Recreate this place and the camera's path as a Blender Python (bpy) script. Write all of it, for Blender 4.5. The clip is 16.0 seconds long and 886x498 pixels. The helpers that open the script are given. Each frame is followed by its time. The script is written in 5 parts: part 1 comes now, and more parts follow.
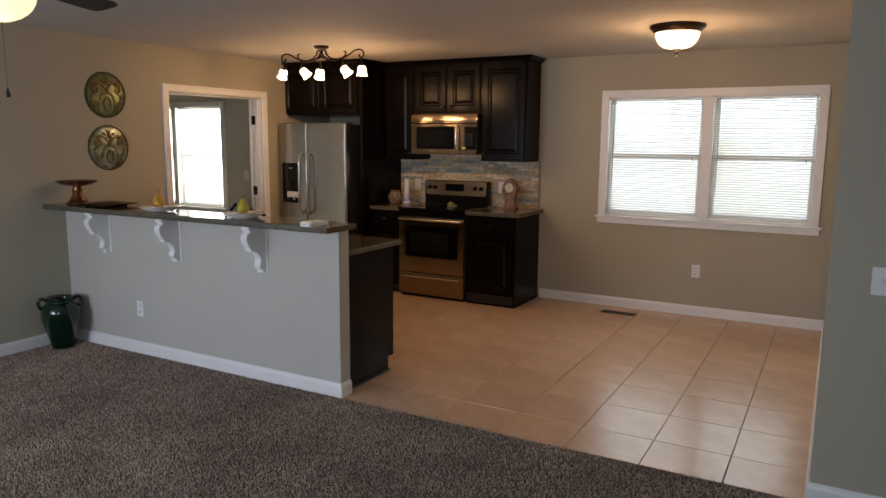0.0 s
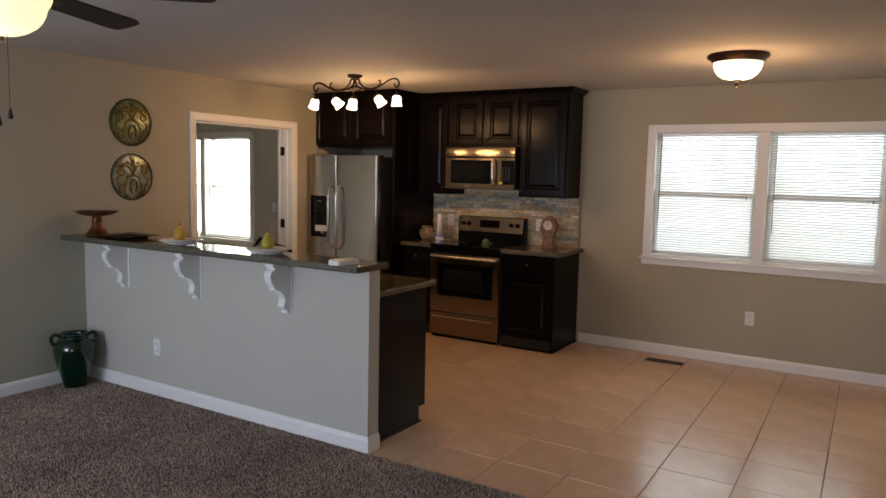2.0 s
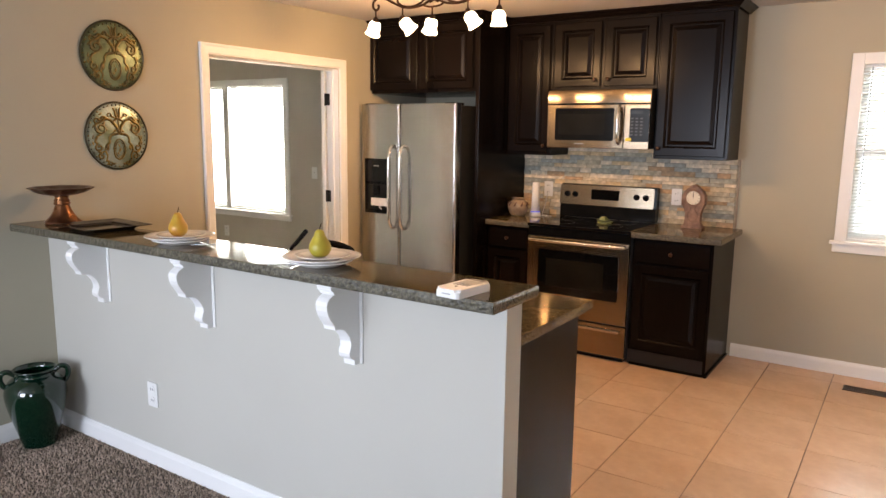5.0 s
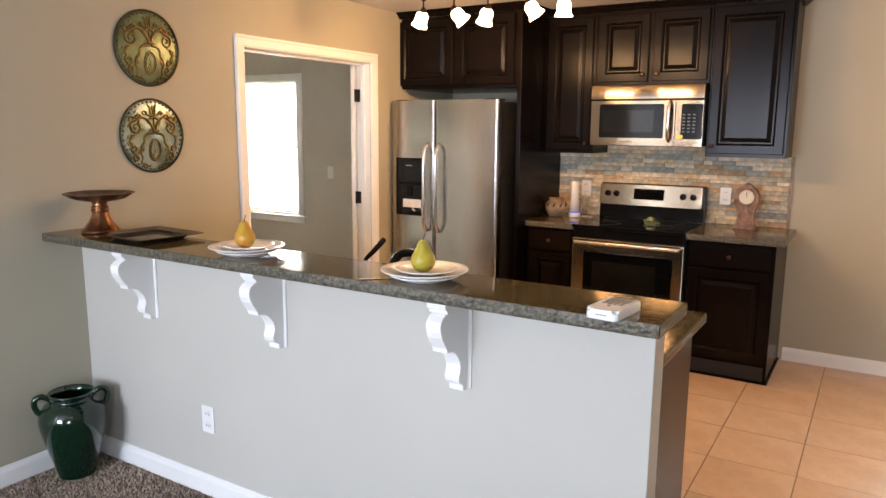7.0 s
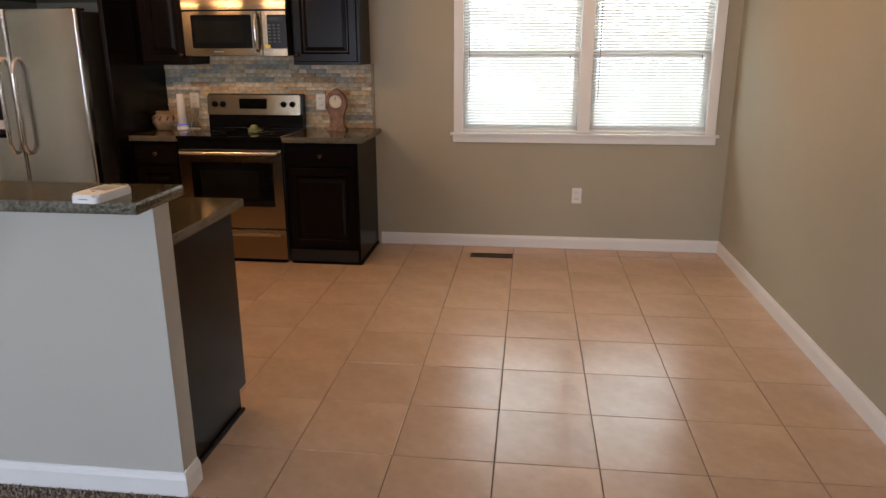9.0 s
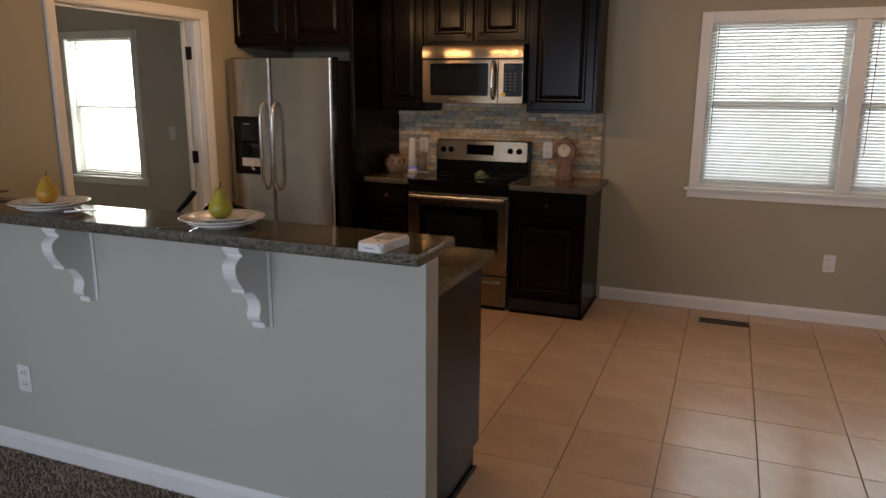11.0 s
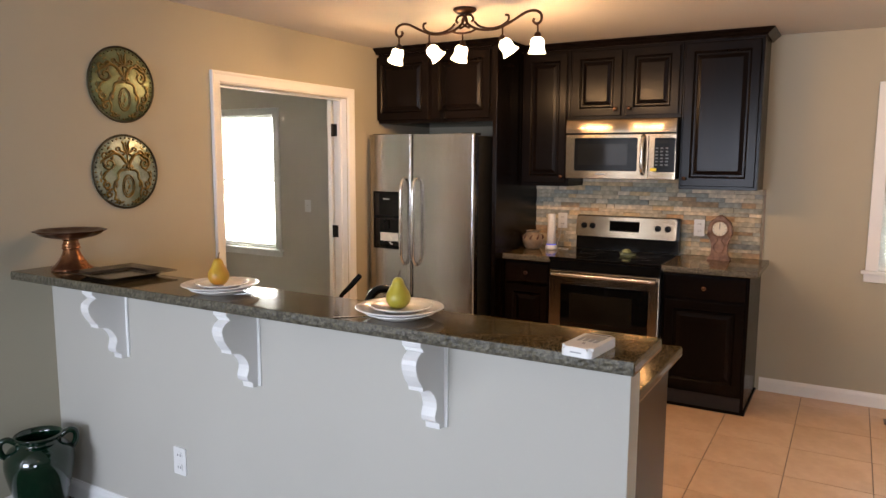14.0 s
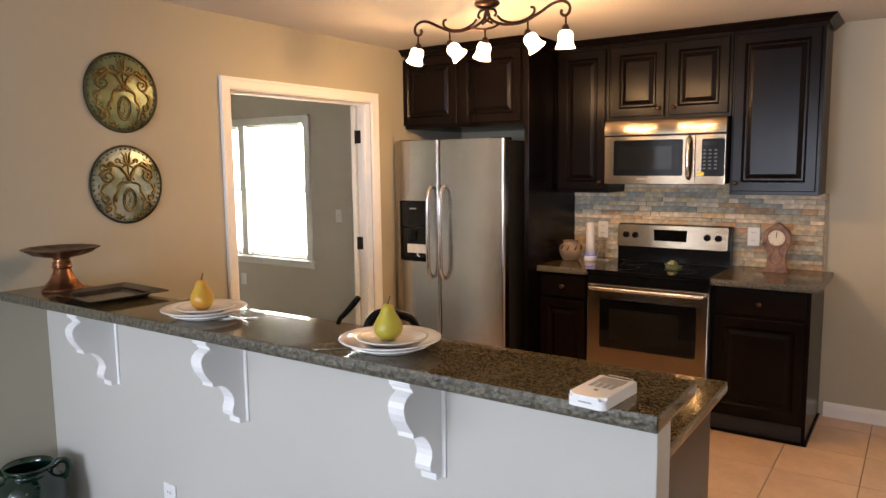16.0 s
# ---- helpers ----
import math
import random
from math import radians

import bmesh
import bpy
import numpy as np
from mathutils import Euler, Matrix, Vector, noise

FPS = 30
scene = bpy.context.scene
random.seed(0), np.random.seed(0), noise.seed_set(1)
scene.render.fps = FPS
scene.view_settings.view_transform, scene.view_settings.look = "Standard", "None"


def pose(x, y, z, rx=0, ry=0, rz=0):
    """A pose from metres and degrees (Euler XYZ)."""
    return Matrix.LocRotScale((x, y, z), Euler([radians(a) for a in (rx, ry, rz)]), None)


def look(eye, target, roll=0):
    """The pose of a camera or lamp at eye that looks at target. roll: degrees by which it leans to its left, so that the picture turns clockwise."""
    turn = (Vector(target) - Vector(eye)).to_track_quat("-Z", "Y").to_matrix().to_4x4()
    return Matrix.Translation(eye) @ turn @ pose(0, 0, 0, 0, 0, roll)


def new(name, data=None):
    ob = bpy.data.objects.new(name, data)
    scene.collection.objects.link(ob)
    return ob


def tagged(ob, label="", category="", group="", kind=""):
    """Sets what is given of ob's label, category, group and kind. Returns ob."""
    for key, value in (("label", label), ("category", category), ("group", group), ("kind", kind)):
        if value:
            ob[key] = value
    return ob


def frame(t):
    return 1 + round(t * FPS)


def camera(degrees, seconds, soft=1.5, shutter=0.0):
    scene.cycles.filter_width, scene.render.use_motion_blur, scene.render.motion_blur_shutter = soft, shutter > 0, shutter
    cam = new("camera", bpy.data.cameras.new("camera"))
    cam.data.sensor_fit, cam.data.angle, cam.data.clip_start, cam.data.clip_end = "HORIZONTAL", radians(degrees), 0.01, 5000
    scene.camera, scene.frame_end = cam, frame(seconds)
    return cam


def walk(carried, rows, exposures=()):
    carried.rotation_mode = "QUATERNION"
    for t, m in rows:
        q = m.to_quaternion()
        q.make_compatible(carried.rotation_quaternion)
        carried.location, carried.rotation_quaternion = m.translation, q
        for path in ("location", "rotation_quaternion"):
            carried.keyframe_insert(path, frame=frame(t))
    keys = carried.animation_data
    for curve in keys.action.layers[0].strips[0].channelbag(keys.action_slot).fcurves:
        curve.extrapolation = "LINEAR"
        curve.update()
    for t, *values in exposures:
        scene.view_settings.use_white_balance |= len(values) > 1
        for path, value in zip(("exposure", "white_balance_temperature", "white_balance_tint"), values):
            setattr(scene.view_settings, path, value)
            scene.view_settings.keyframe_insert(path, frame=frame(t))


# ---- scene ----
cam = camera(64, 16.0)
PATH = [
    (0, (0.038, 0.343, 1.600), (-0.920, 2.072, 1.295), 0.41),
    (0.5, (0.045, 0.264, 1.602), (-0.946, 1.982, 1.345), -0.03),
    (1, (0.018, 0.261, 1.612), (-0.984, 1.975, 1.374), 0.76),
    (1.5, (-0.069, 0.374, 1.597), (-1.064, 2.090, 1.341), 1.11),
    (2, (-0.207, 0.618, 1.593), (-1.235, 2.321, 1.382), 1.25),
    (2.5, (-0.370, 0.798, 1.598), (-1.392, 2.499, 1.351), 1.72),
    (3, (-0.643, 0.984, 1.629), (-1.601, 2.727, 1.410), 1.35),
    (3.5, (-0.853, 1.164, 1.603), (-1.849, 2.878, 1.341), 1.23),
    (4, (-1.111, 1.453, 1.590), (-2.185, 3.112, 1.288), 0.11),
    (4.2, (-1.168, 1.542, 1.572), (-2.243, 3.196, 1.245), 0.83),
    (4.7, (-1.409, 1.771, 1.567), (-2.505, 3.410, 1.232), 0.73),
    (5.25, (-1.707, 1.972, 1.565), (-2.790, 3.622, 1.244), 0.56),
    (5.8, (-1.950, 2.082, 1.565), (-3.006, 3.752, 1.262), 0.41),
    (6.3, (-2.046, 2.073, 1.566), (-3.089, 3.753, 1.267), 0.36),
    (6.5, (-2.068, 2.007, 1.576), (-3.098, 3.700, 1.305), 0.43),
    (7, (-2.088, 1.856, 1.568), (-3.122, 3.534, 1.229), 0.44),
    (7.5, (-1.982, 1.805, 1.568), (-2.972, 3.519, 1.283), -0.92),
    (8, (-1.732, 1.778, 1.529), (-2.504, 3.569, 1.083), -0.26),
    (8.5, (-1.534, 1.743, 1.523), (-2.009, 3.612, 0.994), -0.10),
    (8.7, (-1.488, 1.728, 1.519), (-1.838, 3.620, 0.975), -0.18),
    (9.2, (-1.384, 1.707, 1.522), (-1.595, 3.617, 0.970), -0.18),
    (9.75, (-1.384, 1.708, 1.535), (-1.637, 3.622, 1.013), -0.19),
    (10.3, (-1.486, 1.730, 1.549), (-1.911, 3.625, 1.070), -0.19),
    (10.8, (-1.652, 1.764, 1.555), (-2.278, 3.609, 1.099), -0.16),
    (11, (-1.737, 1.800, 1.542), (-2.461, 3.613, 1.105), 0.42),
    (11.5, (-1.959, 1.827, 1.558), (-2.922, 3.524, 1.122), 0.21),
    (12, (-2.082, 1.794, 1.565), (-3.198, 3.396, 1.135), -0.75),
    (12.5, (-2.112, 1.792, 1.557), (-3.204, 3.408, 1.116), 0.04),
    (13, (-2.104, 1.789, 1.575), (-3.156, 3.449, 1.201), 0.11),
    (13.5, (-2.089, 1.803, 1.590), (-3.068, 3.526, 1.318), 0.35),
    (14, (-2.080, 1.869, 1.588), (-3.071, 3.587, 1.334), 0.24),
    (14.5, (-2.024, 2.043, 1.593), (-3.115, 3.710, 1.414), 0.24),
    (15, (-2.001, 2.152, 1.589), (-3.076, 3.826, 1.389), 0.64),
    (15.5, (-2.063, 2.193, 1.597), (-3.132, 3.867, 1.365), -0.07),
    (16, (-2.104, 2.216, 1.592), (-3.222, 3.858, 1.355), -0.66),
]
EXPOSURE = [(0, -0.40), (2.5, -0.42), (3.0, -0.30), (3.5, -0.18), (4.2, 0.55), (6.5, 1.0), (7.6, 1.0), (8.5, 0.4), (10.8, -0.72), (11.0, -0.70), (11.5, -0.45), (12.5, -0.28), (13.2, 0.02), (14.5, 0.7), (16, 0.7)]
walk(cam, [(t, look(eye, target, roll)) for t, eye, target, roll in PATH], EXPOSURE)

# ---- world, sun and exposure ----
world = bpy.data.worlds.new("sky")
world.use_nodes = True
scene.world = world
wn = world.node_tree.nodes
sky = wn.new("ShaderNodeTexSky")
sky.sky_type, sky.sun_disc = "NISHITA", False
sky.sun_elevation, sky.sun_rotation = radians(64), radians(198)
wn["Background"].inputs["Strength"].default_value = 0.15
world.node_tree.links.new(sky.outputs["Color"], wn["Background"].inputs["Color"])

sun_data = bpy.data.lights.new("sun", "SUN")
sun_data.energy, sun_data.angle, sun_data.color = 1.4, radians(14), (1.0, 0.96, 0.9)
sun = new("sun", sun_data)
sun.matrix_world = look((-3, -9, 20), (0, 0, 0))


def area_lamp(name, eye, target, w, h, power, colour, spread=180):
    d = bpy.data.lights.new(name, "AREA")
    d.shape, d.size, d.size_y, d.energy, d.color = "RECTANGLE", w, h, power, colour
    d.spread = radians(spread)
    o = new(name, d)
    o.matrix_world = look(eye, target)
    return o


def point_lamp(name, at, power, colour, radius):
    d = bpy.data.lights.new(name, "POINT")
    d.energy, d.color, d.shadow_soft_size = power, colour, radius
    o = new(name, d)
    o.location = at
    return o


DAY, WARM = (0.745, 0.805, 0.98), (1.0, 0.56, 0.25)
LIVING_DAY, FAR_DAY, TRACK_POWER, FLUSH_POWER, FAN_POWER = 116, 118, 8.2, 19.0, 1.3
# daylight in the window openings of living_a and the far room
area_lamp("daylight_living_a", (-3.85, -1.42, 1.35), (-3.85, 2, 1.2), 1.6, 1.45, LIVING_DAY, DAY, 180)
# added weak side fill; no west window is known here
area_lamp("fill_living_c", (-5.25, 0.2, 1.3), (-2.6, 0.5, 0.8), 2.1, 1.5, LIVING_DAY * 0.25, DAY, 180)
# added frontal fill for the bar, in a made-up south opening
area_lamp("fill_living_b", (-0.2, -1.36, 1.35), (-1.6, 2, 0.7), 1.0, 1.4, LIVING_DAY * 0.2, DAY, 125)
area_lamp("daylight_far_room", (-7.88, 7.27, 1.36), (-7.88, 0, 1.2), 1.75, 1.3, FAR_DAY, (1.0, 0.94, 0.85))

# ---- materials ----


def mat(name, colour, rough=0.5, metal=0.0, var=0.12, scale=6.0, grain=0.0, gscale=120.0, bump=0.0, bscale=None, coat=0.0,
        colour2=None, stretch=(1, 1, 1), piece=0.0, island=0.0, emit=None, estr=0.0, spec=0.5):
    """Two scales of colour change, a fine bump, and a change from piece to piece."""
    m = bpy.data.materials.new(name)
    m.use_nodes = True
    nt = m.node_tree
    N, L = nt.nodes, nt.links
    b = N["Principled BSDF"]
    b.inputs["Roughness"].default_value = rough
    b.inputs["Metallic"].default_value = metal
    b.inputs["Coat Weight"].default_value = coat
    b.inputs["Coat Roughness"].default_value = 0.08
    b.inputs["Specular IOR Level"].default_value = spec
    tc = N.new("ShaderNodeTexCoord")
    mp = N.new("ShaderNodeMapping")
    mp.inputs["Scale"].default_value = stretch
    L.new(tc.outputs["Object"], mp.inputs["Vector"])
    n1 = N.new("ShaderNodeTexNoise")
    n1.inputs["Scale"].default_value, n1.inputs["Detail"].default_value = scale, 5
    n2 = N.new("ShaderNodeTexNoise")
    n2.inputs["Scale"].default_value, n2.inputs["Detail"].default_value = gscale, 3
    L.new(mp.outputs["Vector"], n1.inputs["Vector"])
    L.new(mp.outputs["Vector"], n2.inputs["Vector"])
    mix = N.new("ShaderNodeMix")
    mix.data_type = "RGBA"
    c2 = colour2 or tuple(c * (1 - 2 * var) for c in colour)
    mix.inputs["A"].default_value = (*colour, 1)
    mix.inputs["B"].default_value = (*c2, 1)
    ramp = N.new("ShaderNodeMapRange")
    ramp.inputs["From Min"].default_value, ramp.inputs["From Max"].default_value = 0.35, 0.68
    L.new(n1.outputs["Fac"], ramp.inputs["Value"])
    L.new(ramp.outputs["Result"], mix.inputs["Factor"])
    hsv = N.new("ShaderNodeHueSaturation")
    L.new(mix.outputs["Result"], hsv.inputs["Color"])
    val = N.new("ShaderNodeMath")
    val.operation = "MULTIPLY_ADD"
    L.new(n2.outputs["Fac"], val.inputs[0])
    val.inputs[1].default_value, val.inputs[2].default_value = 2 * grain, 1 - grain
    last = val.outputs[0]
    if piece or island:
        src = N.new("ShaderNodeObjectInfo").outputs["Random"] if piece else N.new("ShaderNodeNewGeometry").outputs["Random Per Island"]
        ma = N.new("ShaderNodeMath")
        ma.operation = "MULTIPLY_ADD"
        L.new(src, ma.inputs[0])
        k = piece or island
        ma.inputs[1].default_value, ma.inputs[2].default_value = 2 * k, 1 - k
        mu = N.new("ShaderNodeMath")
        mu.operation = "MULTIPLY"
        L.new(ma.outputs[0], mu.inputs[0])
        L.new(last, mu.inputs[1])
        last = mu.outputs[0]
    L.new(last, hsv.inputs["Value"])
    L.new(hsv.outputs["Color"], b.inputs["Base Color"])
    rv = N.new("ShaderNodeMapRange")
    rv.inputs["To Min"].default_value, rv.inputs["To Max"].default_value = max(0.02, rough * 0.85), min(1, rough * 1.15)
    L.new(n1.outputs["Fac"], rv.inputs["Value"])
    L.new(rv.outputs["Result"], b.inputs["Roughness"])
    if bump:
        n3 = N.new("ShaderNodeTexNoise")
        n3.inputs["Scale"].default_value, n3.inputs["Detail"].default_value = bscale or gscale, 4
        L.new(mp.outputs["Vector"], n3.inputs["Vector"])
        bp = N.new("ShaderNodeBump")
        bp.inputs["Strength"].default_value, bp.inputs["Distance"].default_value = bump, 0.004
        L.new(n3.outputs["Fac"], bp.inputs["Height"])
        L.new(bp.outputs["Normal"], b.inputs["Normal"])
    if emit:
        b.inputs["Emission Color"].default_value = (*emit, 1)
        b.inputs["Emission Strength"].default_value = estr
    return m


M_WALL = mat("wall_paint", (0.415, 0.385, 0.295), 0.75, var=0.025, scale=1.3, grain=0.02, gscale=300, bump=0.06, bscale=260, spec=0.3)
# half wall colour: paler and greyer than M_WALL
M_BAR = mat("bar_wall_pale_grey", (0.49, 0.478, 0.425), 0.7, var=0.025, scale=1.3, grain=0.02, gscale=300, bump=0.06, bscale=260, spec=0.3)
M_FARWALL = mat("far_wall_paint", (0.56, 0.515, 0.445), 0.75, var=0.03, scale=1.3, bump=0.06, bscale=260, spec=0.3)
M_CEIL = mat("ceiling_paint", (0.58, 0.555, 0.515), 0.85, var=0.02, scale=1.1, grain=0.02, bump=0.1, bscale=180, spec=0.2)
M_TRIM = mat("white_trim_paint", (0.80, 0.80, 0.78), 0.38, var=0.02, scale=4, grain=0.015, bump=0.03, bscale=90)
M_CAB = mat("espresso_wood", (0.0068, 0.0044, 0.0034), 0.23, var=0.22, scale=5, grain=0.3, gscale=60, stretch=(1, 1, 0.08), bump=0.012, spec=0.10)
M_CABH = mat("espresso_wood_rail", (0.0066, 0.0043, 0.0034), 0.23, var=0.22, scale=5, grain=0.3, gscale=60, stretch=(0.08, 1, 1), bump=0.012, spec=0.10)
M_TOE = mat("dark_toe_kick", (0.012, 0.009, 0.008), 0.5, var=0.1)
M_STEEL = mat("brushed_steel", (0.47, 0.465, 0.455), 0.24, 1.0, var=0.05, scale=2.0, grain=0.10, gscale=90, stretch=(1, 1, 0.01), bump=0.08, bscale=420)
# stove and microwave steel: reflected warm lamp light is tinted into the base colour
M_STEELH = mat("brushed_steel_horizontal_warmlit", (0.34, 0.27, 0.195), 0.14, 1.0, var=0.05, scale=2.0, grain=0.10, gscale=90, stretch=(0.01, 1, 1), bump=0.05, bscale=420)


def brushed(m, along, amount):
    """Grain of the brushing: highlights draw out across it."""
    N, L = m.node_tree.nodes, m.node_tree.links
    c = N.new("ShaderNodeCombineXYZ")
    for i in range(3):
        c.inputs[i].default_value = along[i]
    b = N["Principled BSDF"]
    L.new(c.outputs[0], b.inputs["Tangent"])
    b.inputs["Anisotropic"].default_value = amount


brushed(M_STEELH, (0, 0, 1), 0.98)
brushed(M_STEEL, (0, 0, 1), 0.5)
M_HANDLE = mat("polished_steel_handle", (0.62, 0.58, 0.53), 0.2, 1.0, var=0.04)
M_BLACK = mat("black_plastic", (0.006, 0.006, 0.006), 0.12, var=0.15, scale=20, spec=0.15)
M_BLACKGLASS = mat("black_glass", (0.004, 0.004, 0.004), 0.05, var=0.1, scale=3, spec=0.25)
M_GREYGLASS = mat("oven_window_glass", (0.012, 0.011, 0.009), 0.06, var=0.2, scale=4, spec=0.2)
M_BLACKSIDE = mat("black_textured_side", (0.012, 0.012, 0.012), 0.55, var=0.1, bump=0.2, bscale=400)
M_IRON = mat("black_iron", (0.015, 0.013, 0.012), 0.45, 0.6, var=0.15, scale=30)
M_BRONZE = mat("oil_rubbed_bronze", (0.085, 0.042, 0.024), 0.36, 0.85, var=0.25, scale=18, grain=0.2)
M_COPPER = mat("antique_copper", (0.36, 0.16, 0.065), 0.28, 0.9, var=0.3, scale=9, grain=0.25, gscale=50, bump=0.08, colour2=(0.12, 0.05, 0.03))
M_COPPERDK = mat("tarnished_copper_dish", (0.12, 0.06, 0.038), 0.3, 0.8, var=0.3, scale=12, grain=0.25, gscale=60, bump=0.08)
M_TRAY = mat("dark_bronze_tray", (0.022, 0.015, 0.012), 0.22, 0.25, var=0.25, scale=14, coat=0.3)
M_PORC = mat("white_porcelain", (0.78, 0.76, 0.72), 0.12, var=0.015, scale=4, coat=0.4)
M_WHITEPL = mat("white_plastic", (0.76, 0.76, 0.74), 0.35, var=0.015, scale=8)
M_SLOT = mat("dark_slot", (0.03, 0.03, 0.03), 0.6)
M_KEY = mat("dark_keypad_key", (0.035, 0.035, 0.036), 0.4, var=0.05)
M_GREYPL = mat("grey_display", (0.30, 0.31, 0.31), 0.3, var=0.08, scale=60)
M_PEAR = mat("pear_skin", (0.42, 0.335, 0.032), 0.38, var=0.2, scale=14, grain=0.10, gscale=260, bump=0.05, bscale=120, colour2=(0.33, 0.29, 0.03))
M_PEARRED = mat("blushed_pear_skin", (0.46, 0.31, 0.03), 0.38, var=0.2, scale=9, grain=0.10, gscale=260, bump=0.05, bscale=120, colour2=(0.50, 0.20, 0.025))
M_STEM = mat("pear_stem", (0.06, 0.035, 0.015), 0.7, var=0.2, scale=60)
M_VASE = mat("green_glaze", (0.0022, 0.018, 0.008), 0.09, var=0.3, scale=7, grain=0.25, gscale=40, bump=0.05, bscale=14, coat=0.6, colour2=(0.0015, 0.012, 0.007))
M_VASEIN = mat("green_glaze_inside", (0.004, 0.010, 0.005), 0.4, var=0.3, scale=9)
M_FANB = mat("dark_walnut_blade", (0.010, 0.007, 0.006), 0.45, var=0.25, scale=8, grain=0.3, gscale=70, stretch=(0.15, 1, 1))
M_CLOCK = mat("carved_clock_wood", (0.30, 0.175, 0.115), 0.55, var=0.28, scale=22, grain=0.3, gscale=110, bump=0.4, bscale=60, colour2=(0.14, 0.075, 0.05))
M_DIAL = mat("cream_dial", (0.70, 0.64, 0.50), 0.4, var=0.05, scale=20)
M_JAR = mat("beige_stoneware", (0.34, 0.25, 0.17), 0.5, var=0.2, scale=18, grain=0.2, bump=0.2, bscale=60)
M_JARBAND = mat("brown_leaf_glaze", (0.13, 0.055, 0.03), 0.4, var=0.2, scale=25)
M_PAPER = mat("white_paper", (0.78, 0.76, 0.74), 0.9, var=0.02, scale=30, bump=0.15, bscale=150)
M_BLUE = mat("blue_indicator", (0.1, 0.15, 0.9), 0.4, emit=(0.16, 0.2, 1.0), estr=0.25)
M_YELLOW = mat("yellow_sticker", (0.75, 0.60, 0.05), 0.6, var=0.04)
M_LABEL = mat("printed_label", (0.66, 0.64, 0.60), 0.6, var=0.05, scale=50)
M_GREYTXT = mat("grey_print", (0.28, 0.28, 0.28), 0.6)
M_HERB = mat("green_spoon_rest", (0.22, 0.26, 0.09), 0.35, var=0.25, scale=40, coat=0.3)
M_CARPET = mat("carpet_backing", (0.16, 0.135, 0.115), 0.95, var=0.2, scale=90, grain=0.3, gscale=300, bump=0.8, bscale=180, spec=0.1)
M_PILE = mat("taupe_carpet_pile", (0.36, 0.285, 0.225), 0.95, var=0.14, scale=2.2, grain=0.15, gscale=60, island=0.55, spec=0.1)
M_TILE = mat("tan_ceramic_tile", (0.64, 0.435, 0.29), 0.25, var=0.10, scale=3.6, grain=0.10, gscale=22, bump=0.05, bscale=8, piece=0.05, colour2=(0.55, 0.37, 0.24), spec=1.0)
M_GROUT = mat("brown_grout", (0.19, 0.14, 0.10), 0.9, var=0.15, scale=40, grain=0.2)
M_VENT = mat("brown_vent_metal", (0.07, 0.045, 0.03), 0.45, 0.5, var=0.1)
M_VERDI = mat("verdigris_silver_disc", (0.17, 0.21, 0.115), 0.26, 0.45, var=0.3, scale=9, grain=0.25, gscale=50, bump=1.0, bscale=26, colour2=(0.075, 0.10, 0.045))
M_SILVER = mat("pale_silver_disc", (0.40, 0.47, 0.42), 0.25, 0.45, var=0.3, scale=8, grain=0.25, gscale=50, bump=1.0, bscale=26, colour2=(0.13, 0.165, 0.09))
M_GOLD = mat("aged_gold_relief", (0.24, 0.15, 0.03), 0.36, 0.6, var=0.35, scale=28, grain=0.3, gscale=90, colour2=(0.055, 0.045, 0.018))
M_DARKRIM = mat("dark_patina_rim", (0.06, 0.055, 0.035), 0.4, 0.7, var=0.3, scale=30)
M_CUTLERY = mat("silver_cutlery", (0.7, 0.7, 0.68), 0.16, 1.0, var=0.05)
M_CORD = mat("white_cord", (0.7, 0.7, 0.68), 0.7)
M_GRASS = mat("pale_gravel_drive", (0.38, 0.38, 0.34), 0.9, var=0.15, scale=0.6, grain=0.2, gscale=8)


def granite(name):
    m = mat(name, (0.11, 0.078, 0.042), 0.09, var=0.25, scale=7, spec=0.30)
    nt = m.node_tree
    N, L = nt.nodes, nt.links
    b = N["Principled BSDF"]
    tc = N.new("ShaderNodeTexCoord")
    v1 = N.new("ShaderNodeTexVoronoi")
    v1.inputs["Scale"].default_value = 300
    v2 = N.new("ShaderNodeTexNoise")
    v2.inputs["Scale"].default_value, v2.inputs["Detail"].default_value = 150, 5
    v3 = N.new("ShaderNodeTexNoise")
    v3.inputs["Scale"].default_value, v3.inputs["Detail"].default_value = 9, 4
    for v in (v1, v2, v3):
        L.new(tc.outputs["Object"], v.inputs["Vector"])
    sep = N.new("ShaderNodeSeparateColor")
    L.new(v1.outputs["Color"], sep.inputs["Color"])
    add = N.new("ShaderNodeMath")
    add.operation = "MULTIPLY_ADD"
    L.new(sep.outputs[0], add.inputs[0])
    add.inputs[1].default_value = 0.50
    L.new(v2.outputs["Fac"], add.inputs[2])
    add2 = N.new("ShaderNodeMath")
    add2.operation = "MULTIPLY_ADD"
    L.new(v3.outputs["Fac"], add2.inputs[0])
    add2.inputs[1].default_value = 0.35
    L.new(add.outputs[0], add2.inputs[2])
    cr = N.new("ShaderNodeValToRGB")
    stops = [(0.55, (0.030, 0.021, 0.009)), (0.78, (0.062, 0.041, 0.015)), (0.96, (0.100, 0.066, 0.026)), (1.0, (0.15, 0.115, 0.06))]
    el = cr.color_ramp.elements
    el[0].position, el[0].color = stops[0][0], (*stops[0][1], 1)
    el[1].position, el[1].color = stops[3][0], (*stops[3][1], 1)
    for p, c in stops[1:3]:
        e = el.new(p)
        e.color = (*c, 1)
    L.new(add2.outputs[0], cr.inputs["Fac"])
    L.new(cr.outputs["Color"], b.inputs["Base Color"])
    return m


